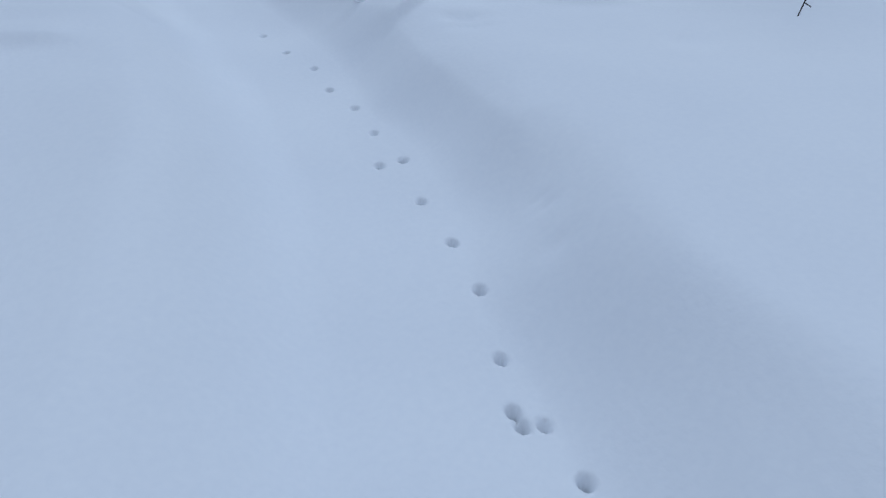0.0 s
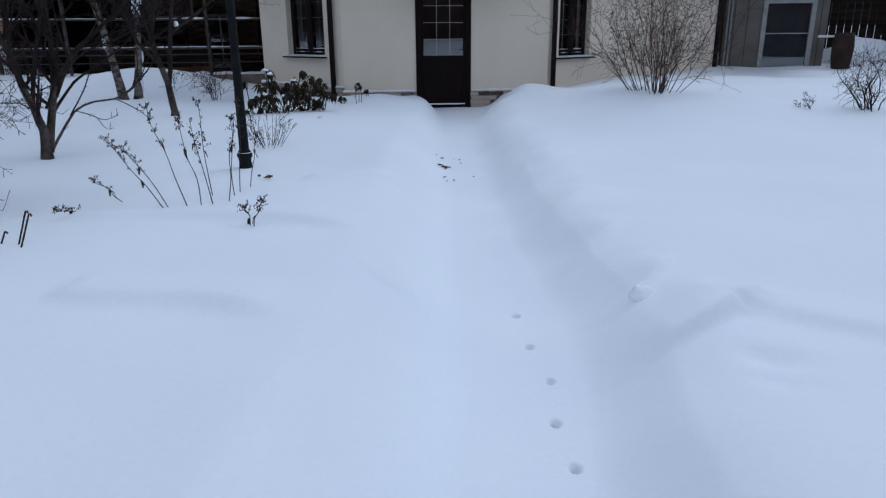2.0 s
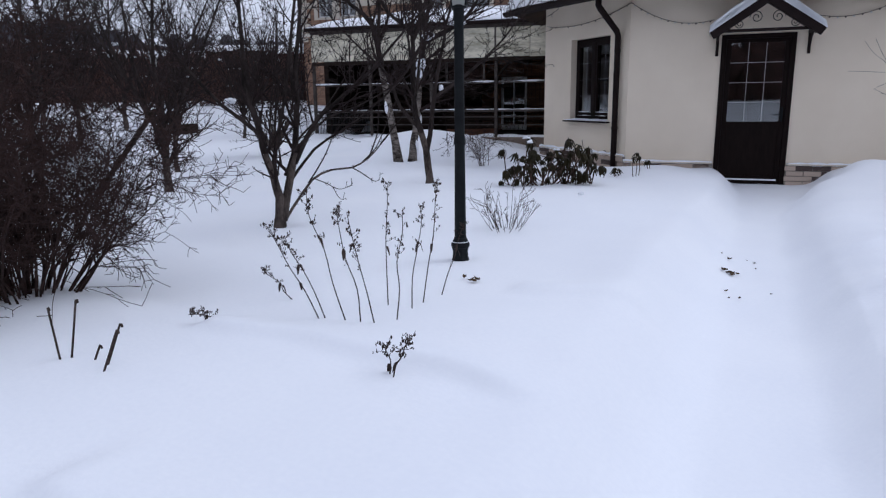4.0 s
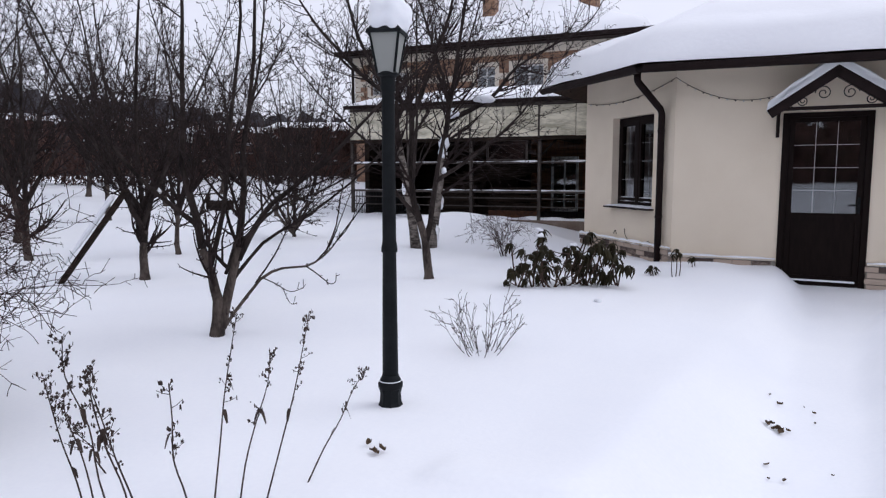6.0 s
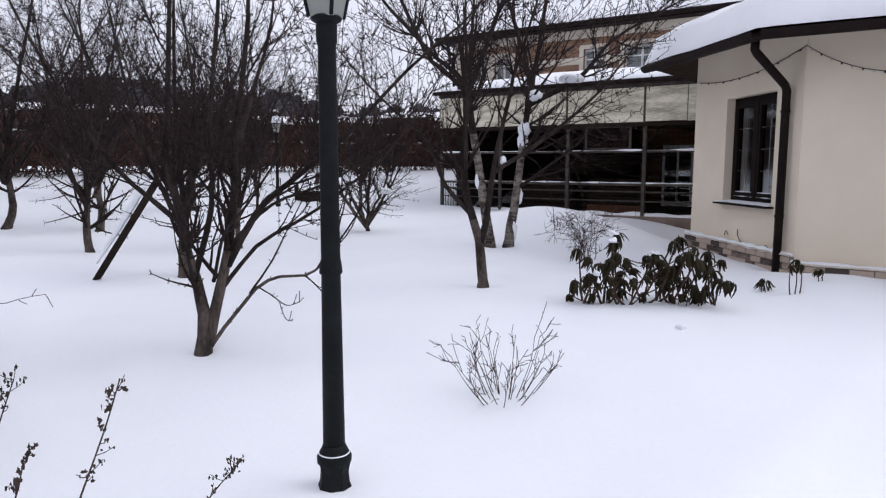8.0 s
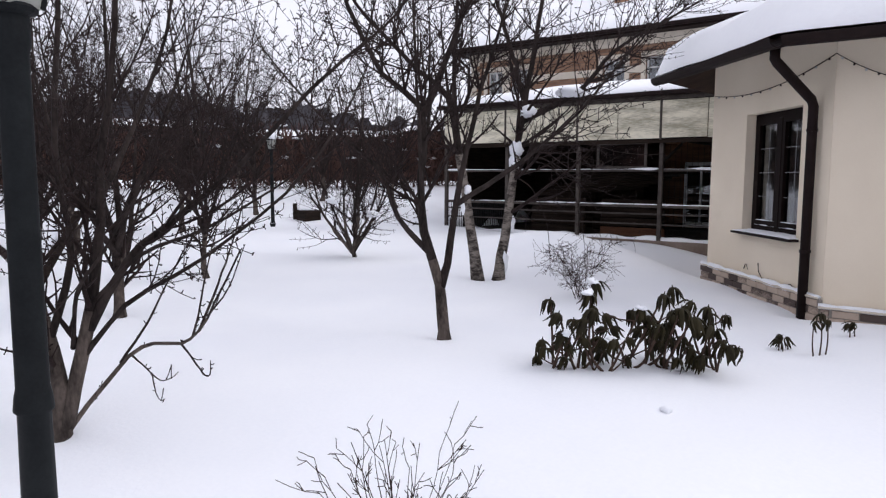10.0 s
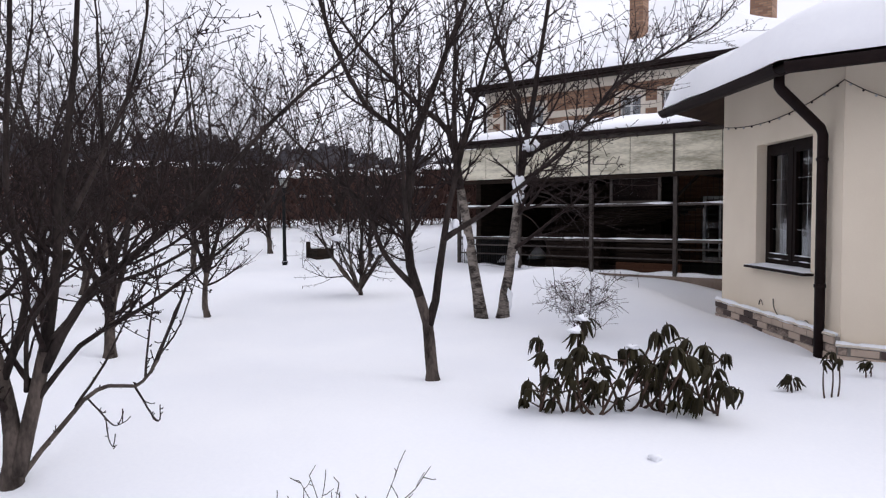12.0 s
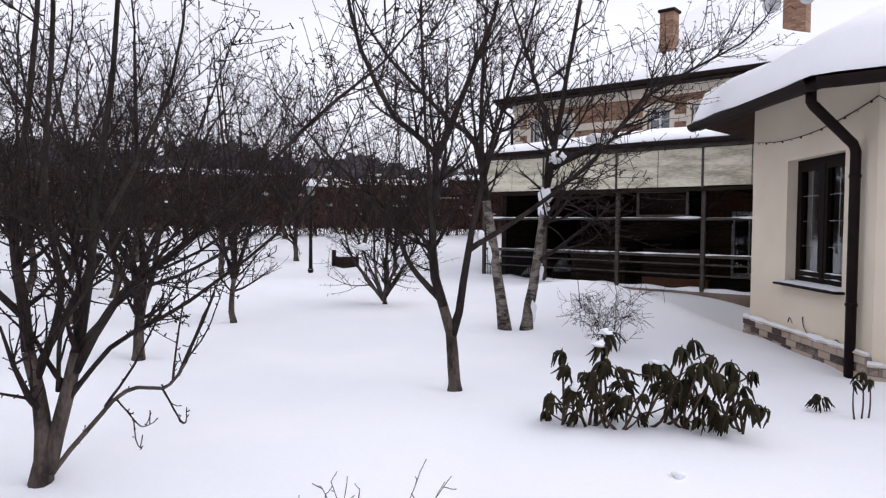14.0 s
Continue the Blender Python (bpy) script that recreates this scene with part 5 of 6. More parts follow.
birch = tree("twin_stemmed_tree", (-7.03, 12.74, bz), [
    ([(0, 0, 0), (0.02, 0.05, 0.35), (0.05, 0.12, 0.85), (0.08, 0.22, 1.65), (0.12, 0.32, 2.3), (0.16, 0.42, 2.95), (0.23, 0.6, 4.1)], 0.073, 0.020, 20),
    ([(-0.11, -0.21, 0), (-0.18, -0.29, 0.75), (-0.28, -0.38, 1.55), (-0.36, -0.48, 2.2), (-0.55, -0.75, 2.5), (-0.9, -1.25, 3.1)], 0.073, 0.020, 20),
    ([(0.10, 0.28, 1.95), (0.45, 0.85, 2.3), (0.70, 1.23, 2.8), (1.28, 2.1, 3.4)], 0.045, 0.010, 18),
    ([(0.10, 0.3, 2.2), (0.0, 0.1, 2.9), (-0.2, -0.1, 3.8)], 0.04, 0.012, 9),
    ([(-0.3, -0.42, 1.8), (-0.1, -0.6, 2.5), (0.1, -0.7, 3.4)], 0.04, 0.012, 9),
    ([(0.07, 0.2, 1.4), (0.4, 0.3, 1.5), (0.8, 0.6, 1.2)], 0.018, 0.004, 6),
    ([(0.08, 0.2, 1.5), (0.35, 0.5, 1.40), (0.52, 0.8, 0.98), (0.55, 0.9, 0.50)], 0.010, 0.003, 4),
    ([(0.06, 0.18, 1.3), (0.25, 0.30, 1.15), (0.38, 0.40, 0.80), (0.42, 0.45, 0.40)], 0.009, 0.003, 4),
], 37, "twin-stemmed tree with pale flaking bark and snow in its forks", trunk_mat=BIRCH, reach=0.8, low=0.4)
snow_on(birch, [((-6.99, 12.88, bz + 0.75), (0.05, 0.07, 0.10)), ((-6.97, 12.94, bz + 1.45), (0.06, 0.07, 0.16)), ((-6.96, 12.95, bz + 1.62), (0.08, 0.08, 0.09)), ((-6.90, 13.06, bz + 2.05), (0.10, 0.10, 0.08)),
                ((-6.62, 13.5, bz + 2.28), (0.14, 0.20, 0.06)), ((-7.25, 12.40, bz + 0.95), (0.04, 0.05, 0.12)), ((-7.0, 12.8, bz + 0.3), (0.06, 0.06, 0.14))], 40)


def grown_tree(name, at, seed, height, label, spread=1.0, trunk=0.05, stems=6, fork=0.45, plan=FRUIT_TREE, count=9, reach=0.6, group="orchard trees"):
    """A bare tree whose limbs fan out from a fork, drawn by chance."""
    rng = random.Random(seed)
    limbs = [([(0, 0, 0), (rng.uniform(-0.05, 0.05), rng.uniform(-0.05, 0.05), fork * 0.5), (rng.uniform(-0.1, 0.1), rng.uniform(-0.1, 0.1), fork + 0.2), (rng.uniform(-0.2, 0.2), rng.uniform(-0.2, 0.2), height * 0.55),
               (rng.uniform(-0.3, 0.3), rng.uniform(-0.3, 0.3), height)], trunk, 0.012, count)]
    for i in range(stems):
        a = 2 * math.pi * (i + rng.uniform(-0.3, 0.3)) / stems
        w = spread * rng.uniform(0.5, 1.0)
        z0 = fork * rng.uniform(0.8, 1.5)
        limbs.append(([(0, 0, z0), (0.25 * w * math.cos(a), 0.25 * w * math.sin(a), z0 + height * 0.14), (0.6 * w * math.cos(a + 0.2), 0.6 * w * math.sin(a + 0.2), z0 + height * 0.36), (w * math.cos(a + 0.3), w * math.sin(a + 0.3), height * rng.uniform(0.7, 1.0))],
                      trunk * 0.6, 0.007, count))
    return tree(name, at, limbs, seed, label, plan=plan, reach=reach, group=group)


def on_snow(x, y, sink=0.05):
    return (x, y, ground_z(x, y) - sink)


LABEL_FRUIT = "bare fruit tree with a dense dark crown, in snow"
grown_tree("fruit_tree", on_snow(-7.78, 8.71), 51, 2.9, LABEL_FRUIT, 1.1, 0.06, 6, 0.55)
t1 = grown_tree("fruit_tree", on_snow(-9.6, 10.12), 52, 2.8, LABEL_FRUIT, 1.0, 0.042, 6, 0.6, count=8)
t2 = grown_tree("fruit_tree", on_snow(-10.0, 12.45), 53, 2.2, "low wide fruit tree forked near the snow, bare", 1.35, 0.05, 8, 0.12, count=8)
snow_on(t2, [((-10.0 + 0.35 * math.cos(a) * k, 12.45 + 0.35 * math.sin(a) * k, 0.55 + 0.42 * k), (0.10, 0.10, 0.05)) for a, k in ((0.3, 1.2), (1.9, 1.6), (3.0, 1.3), (4.2, 2.0), (5.3, 1.7))], 70)
t3 = grown_tree("fruit_tree", on_snow(-10.3, 8.4), 54, 3.0, LABEL_FRUIT, 1.1, 0.06, 6, 0.7)
BACK = [(-12.6, 6.6, 3.4), (-13.2, 9.2, 3.6), (-14.5, 11.3, 3.3), (-11.8, 4.6, 3.5), (-14.3, 8.0, 4.0), (-16.5, 13.6, 3.6), (-13.0, 14.3, 2.8),
        (-17.5, 10.2, 4.2), (-16.0, 5.5, 4.2), (-18.2, 16.2, 3.6), (-19.5, 7.6, 4.4), (-19.0, 12.8, 4.0), (-11.0, 2.6, 3.4), (-14.0, 2.0, 4.0), (-21.5, 10.6, 4.4), (-21.0, 15.0, 4.0), (-15.6, 17.0, 3.0), (-20.5, 5.2, 4.4)]
for i, (x, y, h) in enumerate(BACK):
    src = (t1, t3)[i % 2]
    rng = random.Random(900 + i)
    s = h / (2.8, 3.0)[i % 2] * rng.uniform(0.92, 1.08)
    c = copy_thing(src, pose(*on_snow(x, y), rng.uniform(-4, 4), rng.uniform(-4, 4), rng.uniform(0, 360)))
    c.scale = (s * rng.uniform(0.9, 1.2), s * rng.uniform(0.9, 1.2), s)


# ---- shrubs ----
def shrub(name, at, seed, stems, height, lean, r, label, mat_=TWIG, foot=0.12, kids=((7, 0.42, 0.04, 0.06, 0.50), (5, 0.45, 0.03, 0.08, 0.6), (0, 0, 0, 0.08, 0.7)), bias=(0, 0), category="shrub"):
    rng = random.Random(seed)
    t = thing(name, at, label, category)
    base = Vector(at)
    for i in range(stems):
        a = rng.uniform(0, 2 * math.pi)
        w = lean * rng.uniform(0.15, 1.0)
        d = Vector((w * math.cos(a) + bias[0], w * math.sin(a) + bias[1], 1.0)).normalized()
        p = base + Vector((foot * w * math.cos(a), foot * w * math.sin(a), 0))
        shoots = []
        grow(shoots, rng, p, d, height * rng.uniform(0.65, 1.1), r * rng.uniform(0.6, 1.1), 0, list(kids))
        part("stem", tubes(shoots), mat_, t, smooth=True)
    return t


THICK_SHRUB = ((11, 0.40, 0.0, 0.08, 0.55), (6, 0.45, -0.01, 0.10, 0.62), (3, 0.42, -0.02, 0.12, 0.65), (0, 0, 0, 0.10, 0.7))
shrub("garden_shrub", on_snow(-4.36, 5.42), 61, 84, 1.06, 0.90, 0.0085, "dense dark many-stemmed shrub standing in snow", SHRUB_TWIG, 0.30, THICK_SHRUB)
shrub("garden_shrub", on_snow(-5.5, 4.75), 62, 64, 1.9, 0.55, 0.010, "dense dark many-stemmed shrub standing in snow", SHRUB_TWIG, 0.40, THICK_SHRUB)
shrub("garden_shrub", on_snow(1.12, 11.75), 63, 44, 1.4, 0.85, 0.008, "tall reddish-brown twiggy shrub before the cream wall", RED_TWIG, 0.36, ((7, 0.42, 0.03, 0.09, 0.50), (5, 0.45, 0.01, 0.12, 0.6), (0, 0, 0, 0.10, 0.7)))
shrub("garden_shrub", on_snow(3.5, 11.0), 64, 12, 0.85, 0.7, 0.010, "small dark bare shrub with snow on it", TWIG, 0.2, ((6, 0.5, 0.02, 0.2, 0.6), (4, 0.5, 0.0, 0.25, 0.7), (0, 0, 0, 0.2, 0.7)))
shrub("garden_shrub", on_snow(-5.55, 12.55), 65, 14, 0.66, 0.85, 0.005, "small brown twiggy shrub in snow", SHRUB_TWIG, 0.08, ((6, 0.45, 0.0, 0.13, 0.55), (5, 0.48, -0.02, 0.16, 0.6), (0, 0, 0, 0.15, 0.7)))
shrub("twiggy_bush", on_snow(-3.0, 8.63, 0.02), 66, 22, 0.33, 1.25, 0.0038, "low bush of bare upright twigs poking from snow", DRY, 0.10, ((3, 0.40, 0.12, 0.06, 0.42), (2, 0.4, 0.10, 0.10, 0.5), (0, 0, 0, 0.2, 0.7)))
shrub("garden_shrub", on_snow(4.35, 9.7), 67, 9, 0.75, 0.9, 0.008, "small bare dark shrub above the snow", TWIG, 0.15)
shrub("garden_shrub", on_snow(2.75, 10.9), 68, 4, 0.16, 0.7, 0.003, "small bare twigs above the snow", TWIG, 0.1)


shrub("garden_shrub", on_snow(2.9, 5.75), 69, 9, 0.6, 0.6, 0.008, "small bare dark shrub above the snow", TWIG, 0.12)
reach_b = thing("fruit_bush", on_snow(2.75, 4.2), "dark bare bush with long arching branches over the snow", "shrub")
for tip, mid, seed in (((1.89, 4.33, 0.42), (2.15, 4.22, 0.57), 1), ((1.88, 3.50, 0.42), (2.2, 3.75, 0.62), 2)):
    rng = random.Random(seed)
    curve = bend([Vector(on_snow(2.75, 4.35)), (2.72, 4.38, 0.6), mid, tip], 15)
    shoots = [(0, curve, [0.010 - 0.0075 * k / len(curve) for k in range(len(curve))])]
    for k in range(4, len(curve) - 1):
        grow(shoots, rng, curve[k], turn_off(rng, (curve[k + 1] - curve[k]).normalized(), 0.75), 0.035, 0.003, 2, FRUIT_TREE)
    part("branch", tubes(shoots), TWIG, reach_b, smooth=True)


# ---- rhododendron with drooping leaf whorls ----
def leaf_whorl(seed, count=7):
    """Leaves hanging, curled, round one shoot tip at the origin."""
    rng, g = random.Random(seed), Geo()
    for i in range(count):
        a = 2 * math.pi * (i + rng.uniform(-0.3, 0.3)) / count
        ln, wd = rng.uniform(0.12, 0.185), rng.uniform(0.014, 0.021)
        drop = rng.uniform(0.75, 1.45)
        out, side = Vector((math.cos(a), math.sin(a), 0)), Vector((-math.sin(a), math.cos(a), 0))
        p, rows = Vector((0, 0, 0)), []
        for k in range(6):
            u = k / 5
            ang = min(1.66, drop * (0.30 + 1.15 * min(1, u * 2.4)) + 0.25 * math.sin(3 * u + i))
            w = wd * math.sin(math.pi * (0.12 + 0.84 * u)) ** 0.7
            dirn = out * math.cos(ang) + Vector((0, 0, -math.sin(ang)))
            nrm = out * math.sin(ang) + Vector((0, 0, math.cos(ang)))
            rows.append((p - side * w * 0.85 - nrm * w * 0.55, p + nrm * 0.001, p + side * w * 0.85 - nrm * w * 0.55))
            p = p + dirn * ln / 5
        b = len(g.v)
        for th in (0.0, -0.0012):
            for row in rows:
                g.v += [tuple(q + Vector((0, 0, th))) for q in row]
        for k in range(5):
            for j in range(2):
                q = b + k * 3 + j
                g.f += [(q, q + 1, q + 4, q + 3), (q + 18 + 3, q + 18 + 4, q + 18 + 1, q + 18)]
    g.tube([Vector((0, 0, -0.03)), Vector((0, 0, 0.0)), Vector((0, 0, 0.02))], [0.004, 0.006, 0.002], 5)
    return g


WHORLS = [mesh_of("leaf_whorl", leaf_whorl(s), LEAF, smooth=True) for s in range(6)]


def snow_patch(parent, p, r, seed):
    """Snow lying on leaves: a low rounded heap with a flat foot."""
    g = Geo().lump(p, r, seed, 0.7, sides=18, rings=12)
    g.v = [(x, y, max(z, p[2] - 0.3 * r[2])) for x, y, z in g.v]
    part("snow_clump", g, SNOW, parent, "snow lying on the leaves", True)


def rhododendron(at, seed, feet, spread, height, label, small=False):
    """Crooked stems from a few feet in the snow, each shoot ending in a whorl of hanging leaves."""
    rng = random.Random(seed)
    t = thing("rhododendron", at, label, "shrub")
    base = Vector(at)
    ux, uy = Vector((0.53, 0.85, 0)), Vector((0.85, -0.53, 0))

    def whorl(e, s):
        w = new("leaf_whorl", WHORLS[rng.randrange(len(WHORLS))])
        w.parent = t
        w.matrix_local = Matrix.Translation(e - base) @ Euler((rng.uniform(-0.5, 0.5), rng.uniform(-0.5, 0.5), rng.uniform(0, 6.3))).to_matrix().to_4x4() @ Matrix.Scale(s, 4)

    for i in range(feet):
        u = ((i + 0.5) / feet * 2 - 1) * 0.86 + rng.uniform(-0.04, 0.04)
        foot = base + ux * u * spread[0] + uy * rng.uniform(-0.5, 0.5) * spread[1]
        foot.z = ground_z(foot.x, foot.y) - 0.03
        for b in range(1 if small else 4):
            v = u + rng.uniform(-0.30, 0.30) * (0.2 if small else 1.0)
            top = height * max(0.22, (1 - 0.45 * abs(v) ** 2)) * (rng.uniform(0.35, 1.05) if not small else 1.0)
            tip = base + ux * v * spread[0] + uy * rng.uniform(-1, 1) * spread[1] * (0.3 if small else 1.0)
            tip.z = foot.z + 0.03 + top
            k = 0.012 if small else 0.05
            sag = foot.lerp(tip, 0.45) + Vector((rng.uniform(-k, k), rng.uniform(-k, k), -0.16 * height * (not small)))
            curve = bend([foot, sag, tip], 8)
            part("stem", Geo().tube(curve, [(0.0105 - 0.0050 * k / len(curve)) * (0.6 if small else 1.0) for k in range(len(curve))], 6), RED_TWIG, t, smooth=True)
            whorl(tip, rng.uniform(0.75, 0.95) * (0.68 if small else 1.0))
            if not small and v < 0.2 and top > 0.2 and rng.random() < 0.45:
                snow_patch(t, tip + Vector((rng.uniform(-0.02, 0.02), rng.uniform(-0.02, 0.02), -0.002)), (rng.uniform(0.026, 0.046), rng.uniform(0.022, 0.038), rng.uniform(0.016, 0.027)), 90 + 4 * i + b)
            for c in range(0 if small else rng.randint(1, 2)):
                k = rng.randint(4, len(curve) - 2)
                end = curve[k] + Vector((rng.uniform(-0.16, 0.16), rng.uniform(-0.16, 0.16), rng.uniform(0.02, 0.12)))
                part("side_shoot", Geo().tube([curve[k], curve[k].lerp(end, 0.5) + Vector((0, 0, -0.012)), end], [0.006, 0.005, 0.004], 5), RED_TWIG, t, smooth=True)
                whorl(end, rng.uniform(0.62, 0.88))
    return t


rhododendron((-3.64, 10.86, ground_z(-3.64, 10.86)), 81, 8, (0.70, 0.25), 0.52, "low rhododendron with drooping dark leaves and snow on it")
rhododendron((-3.32, 12.12, ground_z(-3.32, 12.12)), 82, 3, (0.06, 0.04), 0.10, "small rhododendron shoot with drooping leaves in snow", True)
rhododendron((-3.07, 12.13, ground_z(-3.07, 12.13)), 83, 3, (0.08, 0.03), 0.29, "forked rhododendron shoot with drooping leaves in snow", True)
rhododendron((-3.10, 12.70, ground_z(-3.10, 12.70)), 84, 2, (0.05, 0.03), 0.11, "small rhododendron shoot with drooping leaves in snow", True)


# ---- dried flower stalks ----
def stalk(base, tip, seed, heads=16, leaves=3, r=0.0034):
    rng = random.Random(seed)
    base = Vector((base[0], base[1], ground_z(base[0], base[1]) - 0.02))
    tip = Vector(tip)
    t = thing("dried_stalk", tuple(base), "dry brown flower stalk with withered seed heads in snow", "dried plant", "dried flower stalks")
    curve = bend([base, *[base.lerp(tip, k) + Vector((rng.gauss(0, 0.009), rng.gauss(0, 0.009), 0.01)) for k in (0.3, 0.55, 0.8)], tip], 12)
    part("stem", Geo().tube(curve, [r * (1 - 0.6 * k / len(curve)) for k in range(len(curve))], 5), DRY, t, smooth=True)
    g = Geo()
    for i in range(heads + 4):
        u = 1.0 - 0.52 * rng.random() ** 1.2
        k = min(len(curve) - 2, int(u * (len(curve) - 1)))
        p = curve[k].lerp(curve[k + 1], rng.random())
        way = Vector((rng.gauss(0, 1), rng.gauss(0, 1), rng.uniform(0.4, 1.6))).normalized()
        ln = rng.uniform(0.012, 0.050)
        e = p + way * ln
        g.tube([p, p.lerp(e, 0.5) + Vector((0, 0, -0.003)), e], [0.0014, 0.0012, 0.0010], 3)
        for c in range(rng.randint(2, 5)):
            q = p.lerp(e, rng.uniform(0.45, 1.05)) + Vector((rng.gauss(0, 0.005), rng.gauss(0, 0.005), rng.gauss(0, 0.005)))
            g.lump(q, (rng.uniform(0.0012, 0.0042), rng.uniform(0.0012, 0.0042), rng.uniform(0.002, 0.0065)), i * 5 + c, 1.6, sides=5, rings=4)
    part("seed_head", g, DRY, t, "withered brown seed heads", kind="stuff")
    for i in range(leaves):
        u = rng.uniform(0.3, 0.7)
        p = curve[int(u * (len(curve) - 1))]
        d = Vector((rng.uniform(-1, 1), rng.uniform(-1, 1), 0)).normalized()
        lf, n = Geo(), 5
        for k in range(n):
            q = p + d * (0.022 * k / 4) + Vector((0, 0, -0.040 * (k / 4) ** 2 + 0.004 * math.sin(k)))
            w = Vector((-d.y, d.x, 0.3)) * 0.008 * math.sin(math.pi * (0.15 + 0.7 * k / 4))
            lf.v += [tuple(q - w), tuple(q + w), tuple(q + w + Vector((0, 0, -0.0015))), tuple(q - w + Vector((0, 0, -0.0015)))]
        lf.f = [f for k in range(n - 1) for f in ((4 * k, 4 * k + 1, 4 * k + 5, 4 * k + 4), (4 * k + 7, 4 * k + 6, 4 * k + 2, 4 * k + 3), (4 * k + 1, 4 * k + 2, 4 * k + 6, 4 * k + 5), (4 * k + 3, 4 * k, 4 * k + 4, 4 * k + 7))]
        part("withered_leaf", lf, DRY, t)
    return t


STALKS = [((-2.54, 5.93), (-2.89, 5.94, 0.76), 22), ((-2.52, 5.95), (-2.80, 5.97, 0.72), 16), ((-2.40, 5.96), (-2.54, 5.88, 0.97), 22), ((-2.31, 5.96), (-2.35, 5.87, 0.91), 16), ((-2.24, 5.98), (-2.25, 5.83, 0.90), 16),
          ((-2.40, 6.28), (-2.55, 6.49, 0.94), 16), ((-2.19, 6.08), (-2.04, 5.95, 0.91), 8), ((-2.24, 6.27), (-2.32, 6.47, 0.83), 9), ((-2.26, 6.39), (-2.36, 6.68, 0.95), 18), ((-2.27, 6.57), (-2.37, 6.97, 0.65), 14),
          ((-2.695, 5.6), (-2.98, 5.51, 0.40), 16), ((-2.97, 6.18), (-3.17, 6.14, 0.46), 12), ((-1.76, 5.5), (-1.72, 5.56, 0.50), 16), ((-1.79, 5.52), (-1.82, 5.55, 0.46), 10)]
for i, (b, e, n) in enumerate(STALKS):
    stalk(b, e, 200 + i, n, 1 + i % 2)
for i, (b, e) in enumerate((((-2.70, 4.925), (-2.66, 4.98, 0.54)), ((-2.75, 4.97), (-2.72, 5.03, 0.54)), ((-2.99, 4.92), (-3.08, 4.94, 0.57)), ((-2.97, 4.95), (-2.99, 5.01, 0.60)), ((-2.86, 4.98), (-2.83, 5.0, 0.44)))):
    z = ground_z(*b) - 0.02
    t = thing("dried_stalk", (*b, z), "short broken dark stalk poking from snow", "dried plant", "broken stalks")
    part("stem", Geo().tube(bend([(*b, z), Vector((*b, z)).lerp(Vector(e), 0.6), e, Vector(e) + Vector((0.012, 0.0, -0.012))], 8), 0.0045, 5), DRY, t, smooth=True)

